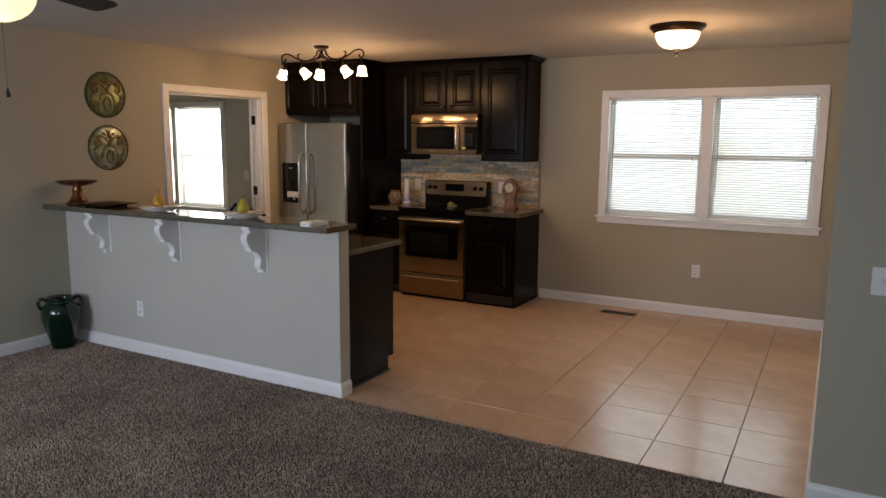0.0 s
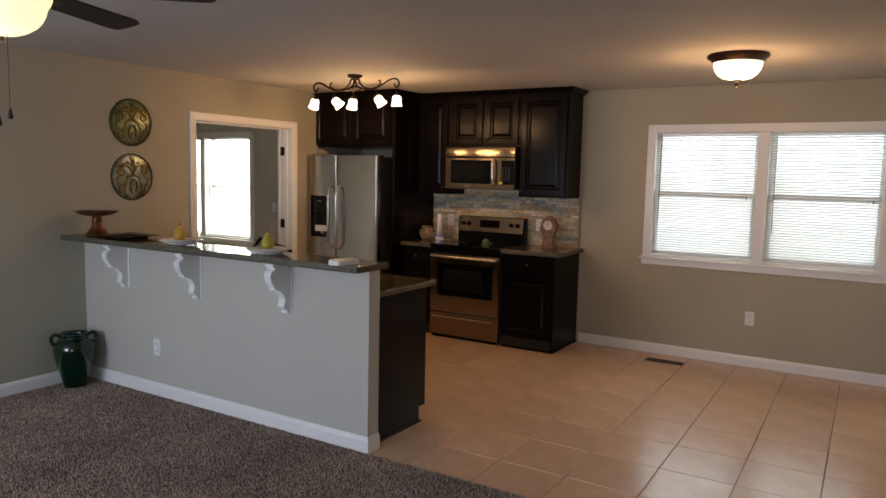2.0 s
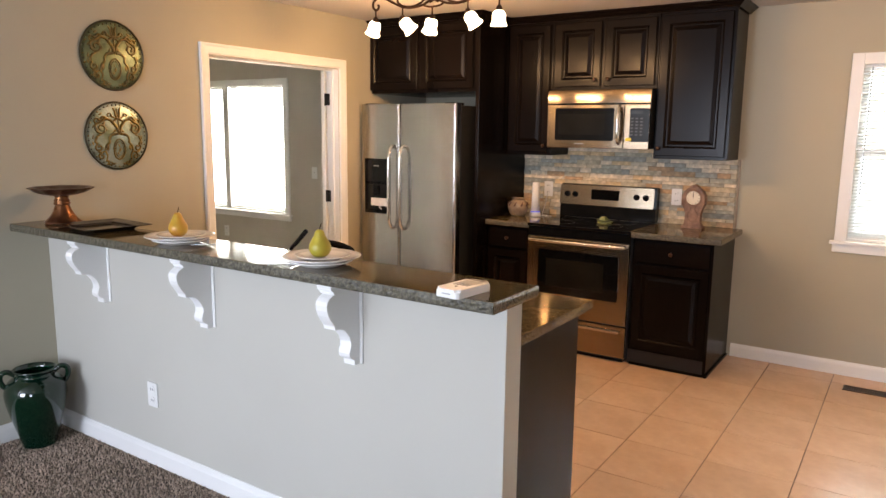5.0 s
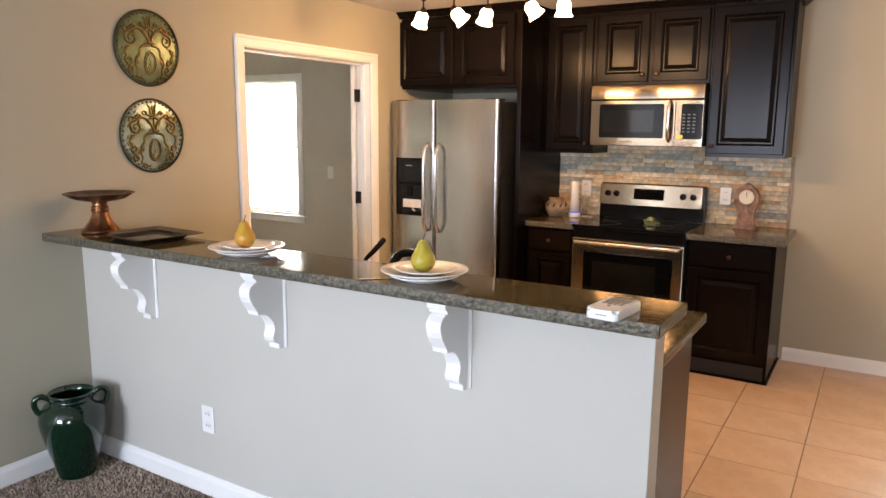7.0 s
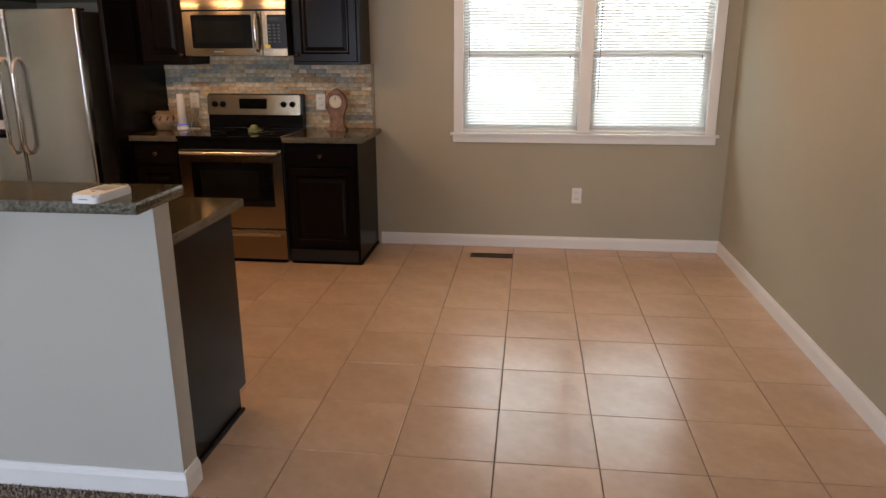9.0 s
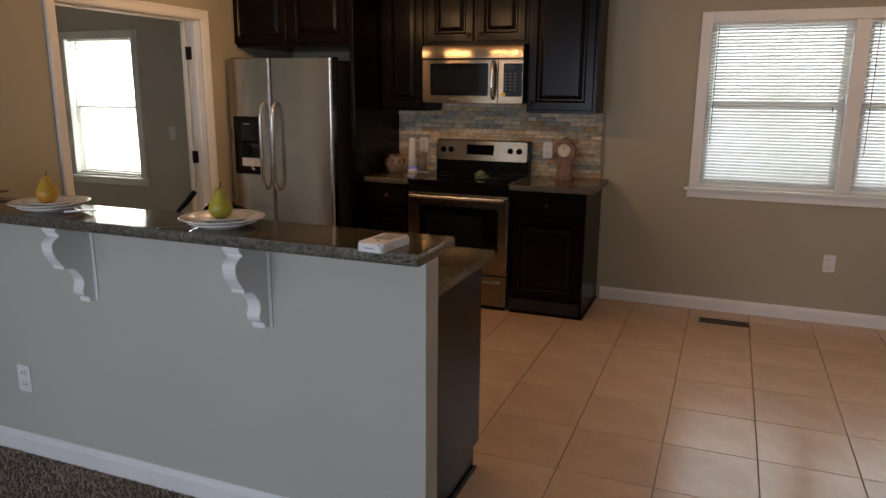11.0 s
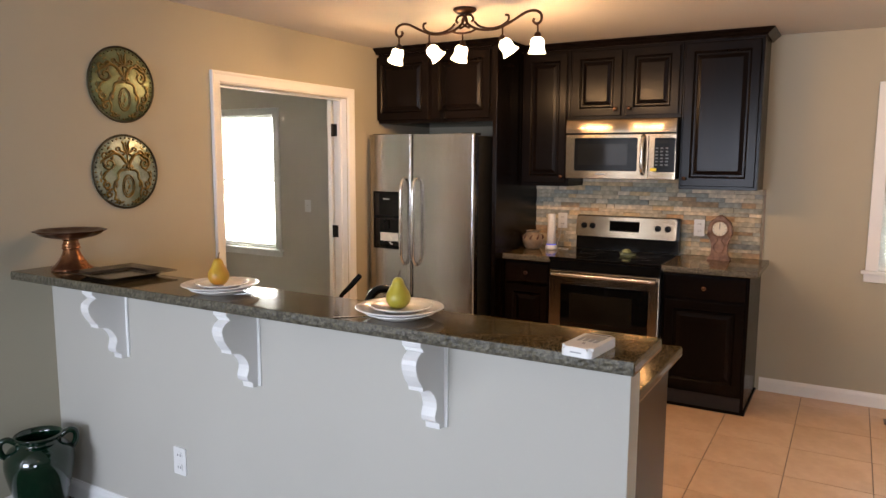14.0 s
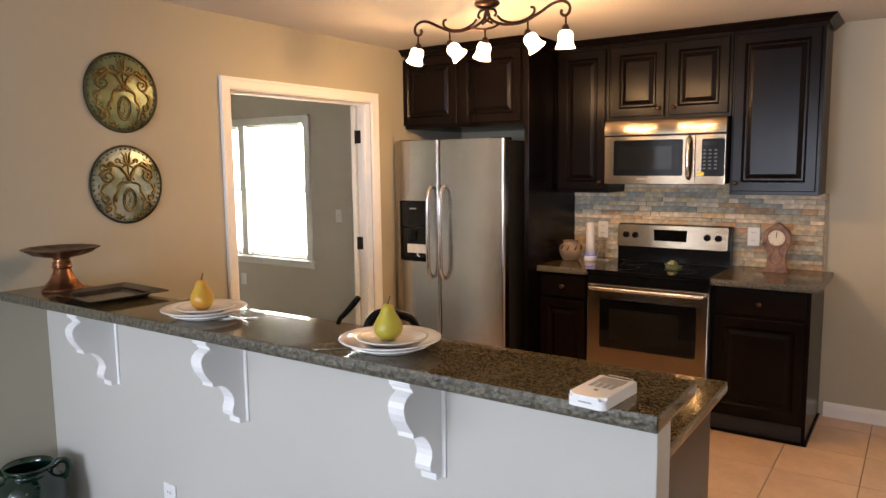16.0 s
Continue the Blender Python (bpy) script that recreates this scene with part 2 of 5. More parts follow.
M_GRANITE = granite("brown_green_granite")
M_GRANITEDGE = mat("rough_granite_edge", (0.125, 0.112, 0.075), 0.42, var=0.3, scale=95, grain=0.6, gscale=240, bump=0.9, bscale=120, colour2=(0.030, 0.026, 0.016))


def stone_mat(name):
    m = mat(name, (0.3, 0.3, 0.3), 0.7, grain=0.15, gscale=60, bump=0.5, bscale=45)
    nt = m.node_tree
    N, L = nt.nodes, nt.links
    oi = N.new("ShaderNodeObjectInfo")
    cr = N.new("ShaderNodeValToRGB")
    cr.color_ramp.interpolation = "CONSTANT"
    cols = [(0.58, 0.47, 0.31), (0.33, 0.32, 0.265), (0.62, 0.52, 0.37), (0.46, 0.38, 0.25), (0.29, 0.285, 0.24), (0.55, 0.40, 0.22),
            (0.48, 0.415, 0.295), (0.38, 0.35, 0.26), (0.64, 0.54, 0.39), (0.44, 0.28, 0.15)]
    el = cr.color_ramp.elements
    el[0].position, el[0].color = 0, (*cols[0], 1)
    el[1].position, el[1].color = 0.1, (*cols[1], 1)
    for i, c in enumerate(cols[2:], 2):
        e = el.new(i / 10)
        e.color = (*c, 1)
    L.new(oi.outputs["Random"], cr.inputs["Fac"])
    tc = N.new("ShaderNodeTexCoord")
    ns = N.new("ShaderNodeTexNoise")
    ns.inputs["Scale"].default_value, ns.inputs["Detail"].default_value = 28, 5
    L.new(tc.outputs["Object"], ns.inputs["Vector"])
    mp = N.new("ShaderNodeMapRange")
    mp.inputs["From Min"].default_value, mp.inputs["From Max"].default_value = 0.3, 0.7
    mp.inputs["To Min"].default_value, mp.inputs["To Max"].default_value = 0.65, 1.3
    L.new(ns.outputs["Fac"], mp.inputs["Value"])
    hs = N.new("ShaderNodeHueSaturation")
    L.new(cr.outputs["Color"], hs.inputs["Color"])
    L.new(mp.outputs["Result"], hs.inputs["Value"])
    L.new(hs.outputs["Color"], N["Principled BSDF"].inputs["Base Color"])
    return m


M_STONE = stone_mat("split_slate_stone")
M_STONEBACK = mat("tan_stone_mortar", (0.36, 0.30, 0.21), 0.85, var=0.2, scale=30, grain=0.2)


def glow(name, colour, strength, rough=0.3):
    m = mat(name, (0.85, 0.80, 0.70), rough, var=0.02, scale=12, emit=colour, estr=strength)
    return m


M_TRACKSHADE = glow("frosted_glass_lit", (1.0, 0.78, 0.50), 5.0)
M_FLUSHGLASS = glow("alabaster_glass_lit", (1.0, 0.82, 0.56), 2.4)
M_FANGLASS = glow("fan_bowl_glass_lit", (1.0, 0.82, 0.50), 1.45)


def slat_mat():
    m = bpy.data.materials.new("white_blind_slat")
    m.use_nodes = True
    N, L = m.node_tree.nodes, m.node_tree.links
    b = N["Principled BSDF"]
    b.inputs["Base Color"].default_value = (0.78, 0.78, 0.76, 1)
    b.inputs["Roughness"].default_value = 0.45
    t = N.new("ShaderNodeBsdfTranslucent")
    t.inputs["Color"].default_value = (0.80, 0.80, 0.78, 1)
    mx = N.new("ShaderNodeMixShader")
    mx.inputs["Fac"].default_value = 0.5
    L.new(b.outputs["BSDF"], mx.inputs[1])
    L.new(t.outputs["BSDF"], mx.inputs[2])
    L.new(mx.outputs["Shader"], N["Material Output"].inputs["Surface"])
    return m


M_SLAT = slat_mat()


def glass_mat():
    m = bpy.data.materials.new("window_glass")
    m.use_nodes = True
    b = m.node_tree.nodes["Principled BSDF"]
    b.inputs["Base Color"].default_value = (0.97, 0.99, 0.98, 1)
    b.inputs["Transmission Weight"].default_value = 1.0
    b.inputs["Roughness"].default_value = 0.0
    b.inputs["IOR"].default_value = 1.02
    return m


M_GLASS = glass_mat()


def backdrop_mat():
    m = bpy.data.materials.new("bright_garden_distance")
    m.use_nodes = True
    N, L = m.node_tree.nodes, m.node_tree.links
    N.remove(N["Principled BSDF"])
    em = N.new("ShaderNodeEmission")
    em.inputs["Strength"].default_value = 6.2
    tc = N.new("ShaderNodeTexCoord")
    ns = N.new("ShaderNodeTexNoise")
    ns.inputs["Scale"].default_value, ns.inputs["Detail"].default_value = 1.7, 8
    L.new(tc.outputs["Object"], ns.inputs["Vector"])
    cr = N.new("ShaderNodeValToRGB")
    el = cr.color_ramp.elements
    el[0].position, el[0].color = 0.34, (0.42, 0.46, 0.36, 1)
    el[1].position, el[1].color = 0.52, (0.86, 0.93, 1.0, 1)
    L.new(ns.outputs["Fac"], cr.inputs["Fac"])
    L.new(cr.outputs["Color"], em.inputs["Color"])
    L.new(em.outputs["Emission"], N["Material Output"].inputs["Surface"])
    return m


M_BACKDROP = backdrop_mat()

# ---- mesh helpers ----
WORLD = {}


def thing(name, at, label, category, group="", turn=0.0):
    ob = new(name)
    ob.empty_display_size = 0.05
    ob.matrix_world = pose(*at, 0, 0, turn)
    WORLD[ob] = pose(*at, 0, 0, turn)
    return tagged(ob, label, category, group)


def finish(bm, name, material, smooth=False):
    bmesh.ops.recalc_face_normals(bm, faces=bm.faces[:])
    me = bpy.data.meshes.new(name)
    bm.to_mesh(me)
    bm.free()
    me.materials.append(material)
    if smooth:
        me.shade_smooth()
    return me


def part(name, bm, material, parent, label="", smooth=False, local=False):
    """One mesh under a thing or part; bm in world metres unless local."""
    base = WORLD.get(parent, Matrix.Identity(4))
    if not local:
        bm.transform(base.inverted())
    ob = new(name, finish(bm, name, material, smooth))
    ob.parent = parent
    WORLD[ob] = base
    if label:
        tagged(ob, label)
    return ob


def solid(name, bm, material, label, category="", kind="", smooth=False, at=None, group=""):
    """A top-level mesh."""
    if at:
        bm.transform(Matrix.Translation(at).inverted())
    ob = new(name, finish(bm, name, material, smooth))
    if at:
        ob.location = at
        WORLD[ob] = Matrix.Translation(at)
    else:
        WORLD[ob] = Matrix.Identity(4)
    return tagged(ob, label, category, group, kind)


def box(x0, y0, z0, x1, y1, z1, bevel=0.0, bm=None, seg=2):
    bm = bm or bmesh.new()
    r = bmesh.ops.create_cube(bm, size=1)
    bmesh.ops.scale(bm, vec=(x1 - x0, y1 - y0, z1 - z0), verts=r["verts"])
    bmesh.ops.translate(bm, vec=((x0 + x1) / 2, (y0 + y1) / 2, (z0 + z1) / 2), verts=r["verts"])
    if bevel:
        es = list({e for v in r["verts"] for e in v.link_edges})
        bmesh.ops.bevel(bm, geom=es, offset=bevel, segments=seg, affect="EDGES", profile=0.6)
    return bm


def lathe(profile, seg=40, at=(0, 0, 0), bm=None, m=None, wob=None):
    """Turn (radius, height) pairs round z."""
    bm = bm or bmesh.new()
    rings = []
    for r, z in profile:
        ring = []
        for i in range(seg):
            a = 2 * math.pi * i / seg
            k = 1 + (wob(a, r, z) if wob else 0)
            v = Vector((r * k * math.cos(a), r * k * math.sin(a), z))
            ring.append(bm.verts.new((m @ v if m else v) + Vector(at)))
        rings.append(ring)
    for p, q in zip(rings, rings[1:]):
        for i in range(seg):
            bm.faces.new((p[i], p[(i + 1) % seg], q[(i + 1) % seg], q[i]))
    for ring, r in ((rings[0], profile[0][0]), (rings[-1], profile[-1][0])):
        if r > 1e-4:
            bm.faces.new(ring)
    bmesh.ops.remove_doubles(bm, verts=bm.verts[:], dist=1e-5)
    return bm


def tube(points, radius, seg=8, bm=None, taper=None):
    """A round rod along points."""
    bm = bm or bmesh.new()
    pts = [Vector(p) for p in points]
    rings, side = [], None
    for i, p in enumerate(pts):
        d = (pts[min(i + 1, len(pts) - 1)] - pts[max(i - 1, 0)]).normalized()
        if side is None:
            side = d.orthogonal().normalized()
        side = (side - d * side.dot(d)).normalized()
        up = d.cross(side)
        r = radius * (taper(i / (len(pts) - 1)) if taper else 1)
        rings.append([bm.verts.new(p + r * (math.cos(2 * math.pi * k / seg) * side + math.sin(2 * math.pi * k / seg) * up)) for k in range(seg)])
    for p, q in zip(rings, rings[1:]):
        for k in range(seg):
            bm.faces.new((p[k], p[(k + 1) % seg], q[(k + 1) % seg], q[k]))
    bm.faces.new(rings[0])
    bm.faces.new(rings[-1][::-1])
    return bm


def smooth_line(points, n=8):
    """Catmull-Rom through points."""
    P = [Vector(p) for p in points]
    P = [2 * P[0] - P[1], *P, 2 * P[-1] - P[-2]]
    out = []
    for a, b, c, d in zip(P, P[1:], P[2:], P[3:]):
        for i in range(n):
            t = i / n
            out.append(0.5 * (2 * b + (c - a) * t + (2 * a - 5 * b + 4 * c - d) * t * t + (3 * b - a - 3 * c + d) * t ** 3))
    out.append(P[-2])
    return out


def prism(outline, axis, lo, hi, bm=None):
    """A flat outline given thickness along an axis (0 x, 1 y, 2 z)."""
    bm = bm or bmesh.new()

    def put(p, h):
        c = list(p)
        c.insert(axis, h)
        return bm.verts.new(c)
    a, b = [put(p, lo) for p in outline], [put(p, hi) for p in outline]
    n = len(outline)
    bm.faces.new(a)
    bm.faces.new(b[::-1])
    for i in range(n):
        bm.faces.new((a[i], a[(i + 1) % n], b[(i + 1) % n], b[i]))
    return bm


def rounded(w, h, r, n=5):
    out = []
    for cx, cy, a0 in ((w / 2 - r, h / 2 - r, 0), (-w / 2 + r, h / 2 - r, 90), (-w / 2 + r, -h / 2 + r, 180), (w / 2 - r, -h / 2 + r, 270)):
        for i in range(n + 1):
            a = radians(a0 + 90 * i / n)
            out.append((cx + r * math.cos(a), cy + r * math.sin(a)))
    return out


# ---- plan ----
XL, XR, YB, CEIL = -5.235, 0.035, 7.1, 2.395
BAR_Y0, BAR_Y1, BAR_END, BAR_Z = 3.748, 3.848, -2.570, 1.092
WT = 0.12
FAN_TURN = 38
FAR_X, EAST_X, SOUTH_Y = -9.6, 3.3, -1.4
DOOR_Y0, DOOR_Y1, DOOR_Z = 4.792, 5.958, 2.003
KW = (-1.940, -0.112, 0.890, 2.028)
FW = (-8.80, -6.972, 0.685, 2.028)


def wall_with_hole(name, axis, a0, a1, t0, t1, holes, material, label):
    """A wall along x (axis 0) or y (axis 1) from a0 to a1, thick t0..t1, with holes (lo, hi, z0, z1)."""
    bm = bmesh.new()

    def bit(lo, hi, z0, z1):
        if hi - lo < 1e-4 or z1 - z0 < 1e-4:
            return
        if axis == 0:
            box(lo, t0, z0, hi, t1, z1, bm=bm)
        else:
            box(t0, lo, z0, t1, hi, z1, bm=bm)
    at = a0
    for lo, hi, z0, z1 in sorted(holes):
        bit(at, lo, 0, CEIL)
        bit(lo, hi, 0, z0)
        bit(lo, hi, z1, CEIL)
        at = hi
    bit(at, a1, 0, CEIL)
    return solid(name, bm, material, label, kind="structure")


wall_with_hole("wall_north", 0, XL - WT, XR + WT, YB, YB + 0.16, [KW], M_WALL, "taupe painted wall behind the cabinets and window")
wall_with_hole("wall_north_far_room", 0, FAR_X - WT, XL - WT, YB, YB + 0.16, [FW], M_FARWALL, "greige painted wall with a window in the next room")
# the first opening is made up, out of view, for the west fill lamp
wall_with_hole("wall_west", 1, SOUTH_Y, YB, XL - WT, XL, [(-0.9, 1.3, 0.5, 2.1), (DOOR_Y0, DOOR_Y1, 0, DOOR_Z)], M_WALL, "taupe painted wall with a wide cased doorway")
solid("wall_east_kitchen", box(XR, 3.88, 0, XR + WT, YB, CEIL), M_WALL, "taupe painted side wall of the dining area", kind="structure")
solid("wall_east_return", box(XR, 3.76, 0, EAST_X, 3.88, CEIL), M_WALL, "taupe painted wall with a light switch", kind="structure")
solid("wall_east_living", box(EAST_X, SOUTH_Y, 0, EAST_X + WT, 3.88, CEIL), M_WALL, "plain taupe living room wall", kind="structure")
# unseen wall, set close for light falloff; its right opening is added for fill
wall_with_hole("wall_south", 0, XL - WT, EAST_X + WT, SOUTH_Y - WT, SOUTH_Y, [(-4.70, -3.00, 0.6, 2.1), (-0.75, 0.35, 0.6, 2.1)], M_WALL,
               "plain taupe living room wall with a window and an added fill opening")
solid("wall_far_west", box(FAR_X - WT, 2.4, 0, FAR_X, YB, CEIL), M_FARWALL, "plain wall of the next room", kind="structure")
solid("wall_far_south", box(FAR_X - WT, 2.28, 0, XL - WT, 2.4, CEIL), M_FARWALL, "plain wall of the next room", kind="structure")
solid("ceiling", box(FAR_X - WT, SOUTH_Y - WT, CEIL, EAST_X + WT, YB + 0.16, CEIL + 0.12), M_CEIL, "flat white painted ceiling", kind="structure")
floor = solid("floor", box(XL, BAR_Y0 - 0.005, -0.12, XR, YB, -0.006), M_GROUT, "tan ceramic tiled kitchen floor with dark grout", kind="structure")
carpet = solid("carpet", box(XL, SOUTH_Y, -0.12, EAST_X, BAR_Y0 - 0.005, -0.004), M_CARPET, "speckled taupe pile carpet", kind="structure")
solid("floor_far_room", box(FAR_X, 2.4, -0.12, XL, YB, -0.004), M_CARPET, "taupe carpet of the next room", kind="structure")
bar_wall = solid("half_wall", box(XL, BAR_Y0, 0, BAR_END, BAR_Y1, BAR_Z - 0.038, 0.003), M_BAR, "pale grey half wall under the raised breakfast bar", kind="structure")

# outdoors
solid("ground", box(-60, YB + 0.16, -0.5, 60, 70, -0.4), M_GRASS, "pale bright gravel yard outside the windows", kind="structure")
bd = bmesh.new()
box(-16, 10.5, -0.4, 6, 10.6, 7, bm=bd)
solid("backdrop", bd, M_BACKDROP, "overexposed sky and trees outside the windows", kind="structure")

# baseboards
BASE = [(0, 0), (0.014, 0), (0.014, 0.066), (0.010, 0.078), (0.006, 0.084), (0.004, 0.092), (0, 0.092)]


def baseboard(axis, a0, a1, at, sign, mi0=0, mi1=0):
    """Along x or y; sign: the side of the wall that it stands on; mi: mitre at the ends."""
    bm = bmesh.new()
    rows = []
    for end, mi in ((a0, mi0), (a1, mi1)):
        row = []
        for d, z in BASE:
            along = end + mi * d
            row.append(bm.verts.new((along, at + sign * d, z) if axis == 0 else (at + sign * d, along, z)))
        rows.append(row)
    n = len(BASE)
    for i in range(n):
        bm.faces.new((rows[0][i], rows[0][(i + 1) % n], rows[1][(i + 1) % n], rows[1][i]))
    bm.faces.new(rows[0])
    bm.faces.new(rows[1][::-1])
    solid("baseboard", bm, M_TRIM, "white moulded baseboard along the wall", kind="structure")


baseboard(0, -2.56, XR - 0.002, YB, -1, 0, -1)
baseboard(1, 3.76, YB - 0.002, XR, -1, -1, -1)
baseboard(0, XR + 0.001, EAST_X, 3.76, -1, -1, 0)
baseboard(0, XL + 0.002, BAR_END - 0.001, BAR_Y0, -1, 1, 1)
baseboard(1, BAR_Y0 + 0.001, BAR_Y1 - 0.002, BAR_END, 1, -1, 0)
baseboard(1, SOUTH_Y, BAR_Y0 - 0.002, XL, 1, 0, -1)
baseboard(1, DOOR_Y1 + 0.08, 6.3, XL, 1)

# ---- the doorway ----
door = solid("door_1", box(XL - 0.118, DOOR_Y1 - 0.001, 0.0, XL - 0.002, DOOR_Y1 + 0.015, DOOR_Z + 0.015), M_TRIM, "white cased doorway to the next room, its door folded back", kind="structure")
part("jamb", box(XL - 0.118, DOOR_Y0 - 0.015, 0.0, XL - 0.002, DOOR_Y0 + 0.001, DOOR_Z + 0.015), M_TRIM, door)
part("head_jamb", box(XL - 0.118, DOOR_Y0 + 0.001, DOOR_Z - 0.001, XL - 0.002, DOOR_Y1 - 0.001, DOOR_Z + 0.015), M_TRIM, door)
CAS = [(0, 0.004), (0, 0.010), (0.010, 0.016), (0.045, 0.018), (0.055, 0.022), (0.066, 0.020), (0.066, 0.0), (0.0, 0.0)]


def casing_side(y0, sgn, z1):
    bm = bmesh.new()
    rows = []
    for z, k in ((0.0, 0), (z1, 1)):
        rows.append([bm.verts.new((XL + d, y0 + sgn * w, z + k * w)) for w, d in CAS])
    n = len(CAS)
    for i in range(n):
        bm.faces.new((rows[0][i], rows[0][(i + 1) % n], rows[1][(i + 1) % n], rows[1][i]))
    bm.faces.new(rows[0])
    bm.faces.new(rows[1][::-1])
    return bm


part("casing", casing_side(DOOR_Y0 - 0.004, -1, DOOR_Z + 0.004), M_TRIM, door)
part("casing", casing_side(DOOR_Y1 + 0.004, 1, DOOR_Z + 0.004), M_TRIM, door)
bm = bmesh.new()
rows = []
for y, s in ((DOOR_Y0 - 0.004, -1), (DOOR_Y1 + 0.004, 1)):
    rows.append([bm.verts.new((XL + d, y + s * w, DOOR_Z + 0.004 + w)) for w, d in CAS])
for i in range(len(CAS)):
    j = (i + 1) % len(CAS)
    bm.faces.new((rows[0][i], rows[0][j], rows[1][j], rows[1][i]))
part("head_casing", bm, M_TRIM, door)
part("stop", box(XL - 0.075, DOOR_Y1 - 0.013, 0, XL - 0.045, DOOR_Y1 - 0.001, DOOR_Z - 0.002, 0.002), M_TRIM, door)
part("stop", box(XL - 0.075, DOOR_Y0 + 0.014, DOOR_Z - 0.013, XL - 0.045, DOOR_Y1 - 0.014, DOOR_Z - 0.001, 0.002), M_TRIM, door)
leaf = part("leaf", box(XL - 0.165, DOOR_Y1 - 0.012, 0.012, XL - 0.130, DOOR_Y1 + 0.56, DOOR_Z - 0.006, 0.002), M_TRIM, door, "white door leaf folded back against the wall")
for z in (1.785, 1.054, 0.28):
    part("hinge", box(XL - 0.128, DOOR_Y1 - 0.0035, z - 0.044, XL - 0.086, DOOR_Y1 - 0.0015, z + 0.044, 0.001), M_IRON, door, "black door hinge")
    part("hinge_knuckle", lathe([(0.0, -0.046), (0.007, -0.045), (0.007, 0.045), (0.0, 0.046)], 12, (XL - 0.127, DOOR_Y1 - 0.008, z)), M_IRON, door)

# ---- windows ----


def window(name, x0, x1, z0, z1, y, label, mull, casing=0.07, apron=True):
    """A double unit in the wall y; mull: x of the middle post."""
    w = solid(name, box(x0 + 0.001, y + 0.004, z0 + 0.001, x0 + 0.02, y + 0.156, z1 - 0.001), M_TRIM, label, kind="structure")
    part("window_frame", box(x1 - 0.02, y + 0.004, z0 + 0.001, x1 - 0.001, y + 0.156, z1 - 0.001), M_TRIM, w)
    part("window_frame", box(x0 + 0.02, y + 0.004, z1 - 0.02, x1 - 0.02, y + 0.156, z1 - 0.001), M_TRIM, w)
    part("window_frame", box(x0 + 0.02, y + 0.004, z0 + 0.001, x1 - 0.02, y + 0.156, z0 + 0.016), M_TRIM, w)
    part("mullion", box(mull - 0.042, y - 0.012, z0 + 0.016, mull + 0.042, y + 0.15, z1 - 0.02, 0.003), M_TRIM, w)
    part("casing", box(x0 - casing + 0.03, y - 0.020, z0, x0 + 0.03, y - 0.0005, z1 + casing - 0.03, 0.004), M_TRIM, w)
    part("casing", box(x1 - 0.03, y - 0.020, z0, x1 + casing - 0.03, y - 0.0005, z1 + casing - 0.03, 0.004), M_TRIM, w)
    part("head_casing", box(x0 + 0.03, y - 0.019, z1 - 0.03, x1 - 0.03, y - 0.0005, z1 + casing - 0.03, 0.004), M_TRIM, w)
    part("window_sill", box(x0 - casing + 0.005, y - 0.045, z0 - 0.022, x1 + casing - 0.005, y - 0.0005, z0 - 0.0005, 0.006), M_TRIM, w)
    part("apron", box(x0 - casing + 0.022, y - 0.018, z0 - 0.075, x1 + casing - 0.022, y - 0.0005, z0 - 0.0225, 0.004), M_TRIM, w)
    for a, b in ((x0 + 0.02, mull - 0.042), (mull + 0.042, x1 - 0.02)):
        zm = (z0 + z1) / 2
        for zz0, zz1, yy in ((z0 + 0.016, zm + 0.02, y + 0.075), (zm - 0.02, z1 - 0.02, y + 0.108)):
            s = part("sash", box(a, yy, zz0, a + 0.04, yy + 0.03, zz1, 0.003), M_TRIM, w)
            part("sash_stile", box(b - 0.04, yy, zz0, b, yy + 0.03, zz1, 0.003), M_TRIM, s)
            part("sash_rail", box(a + 0.04, yy + 0.001, zz0, b - 0.04, yy + 0.029, zz0 + 0.042, 0.003), M_TRIM, s)
            part("sash_rail", box(a + 0.04, yy + 0.001, zz1 - 0.04, b - 0.04, yy + 0.029, zz1, 0.003), M_TRIM, s)
            g = part("pane", box(a + 0.04, yy + 0.013, zz0 + 0.042, b - 0.04, yy + 0.017, zz1 - 0.04), M_GLASS, s, "clear glass pane")
            g.visible_shadow = False
    return w


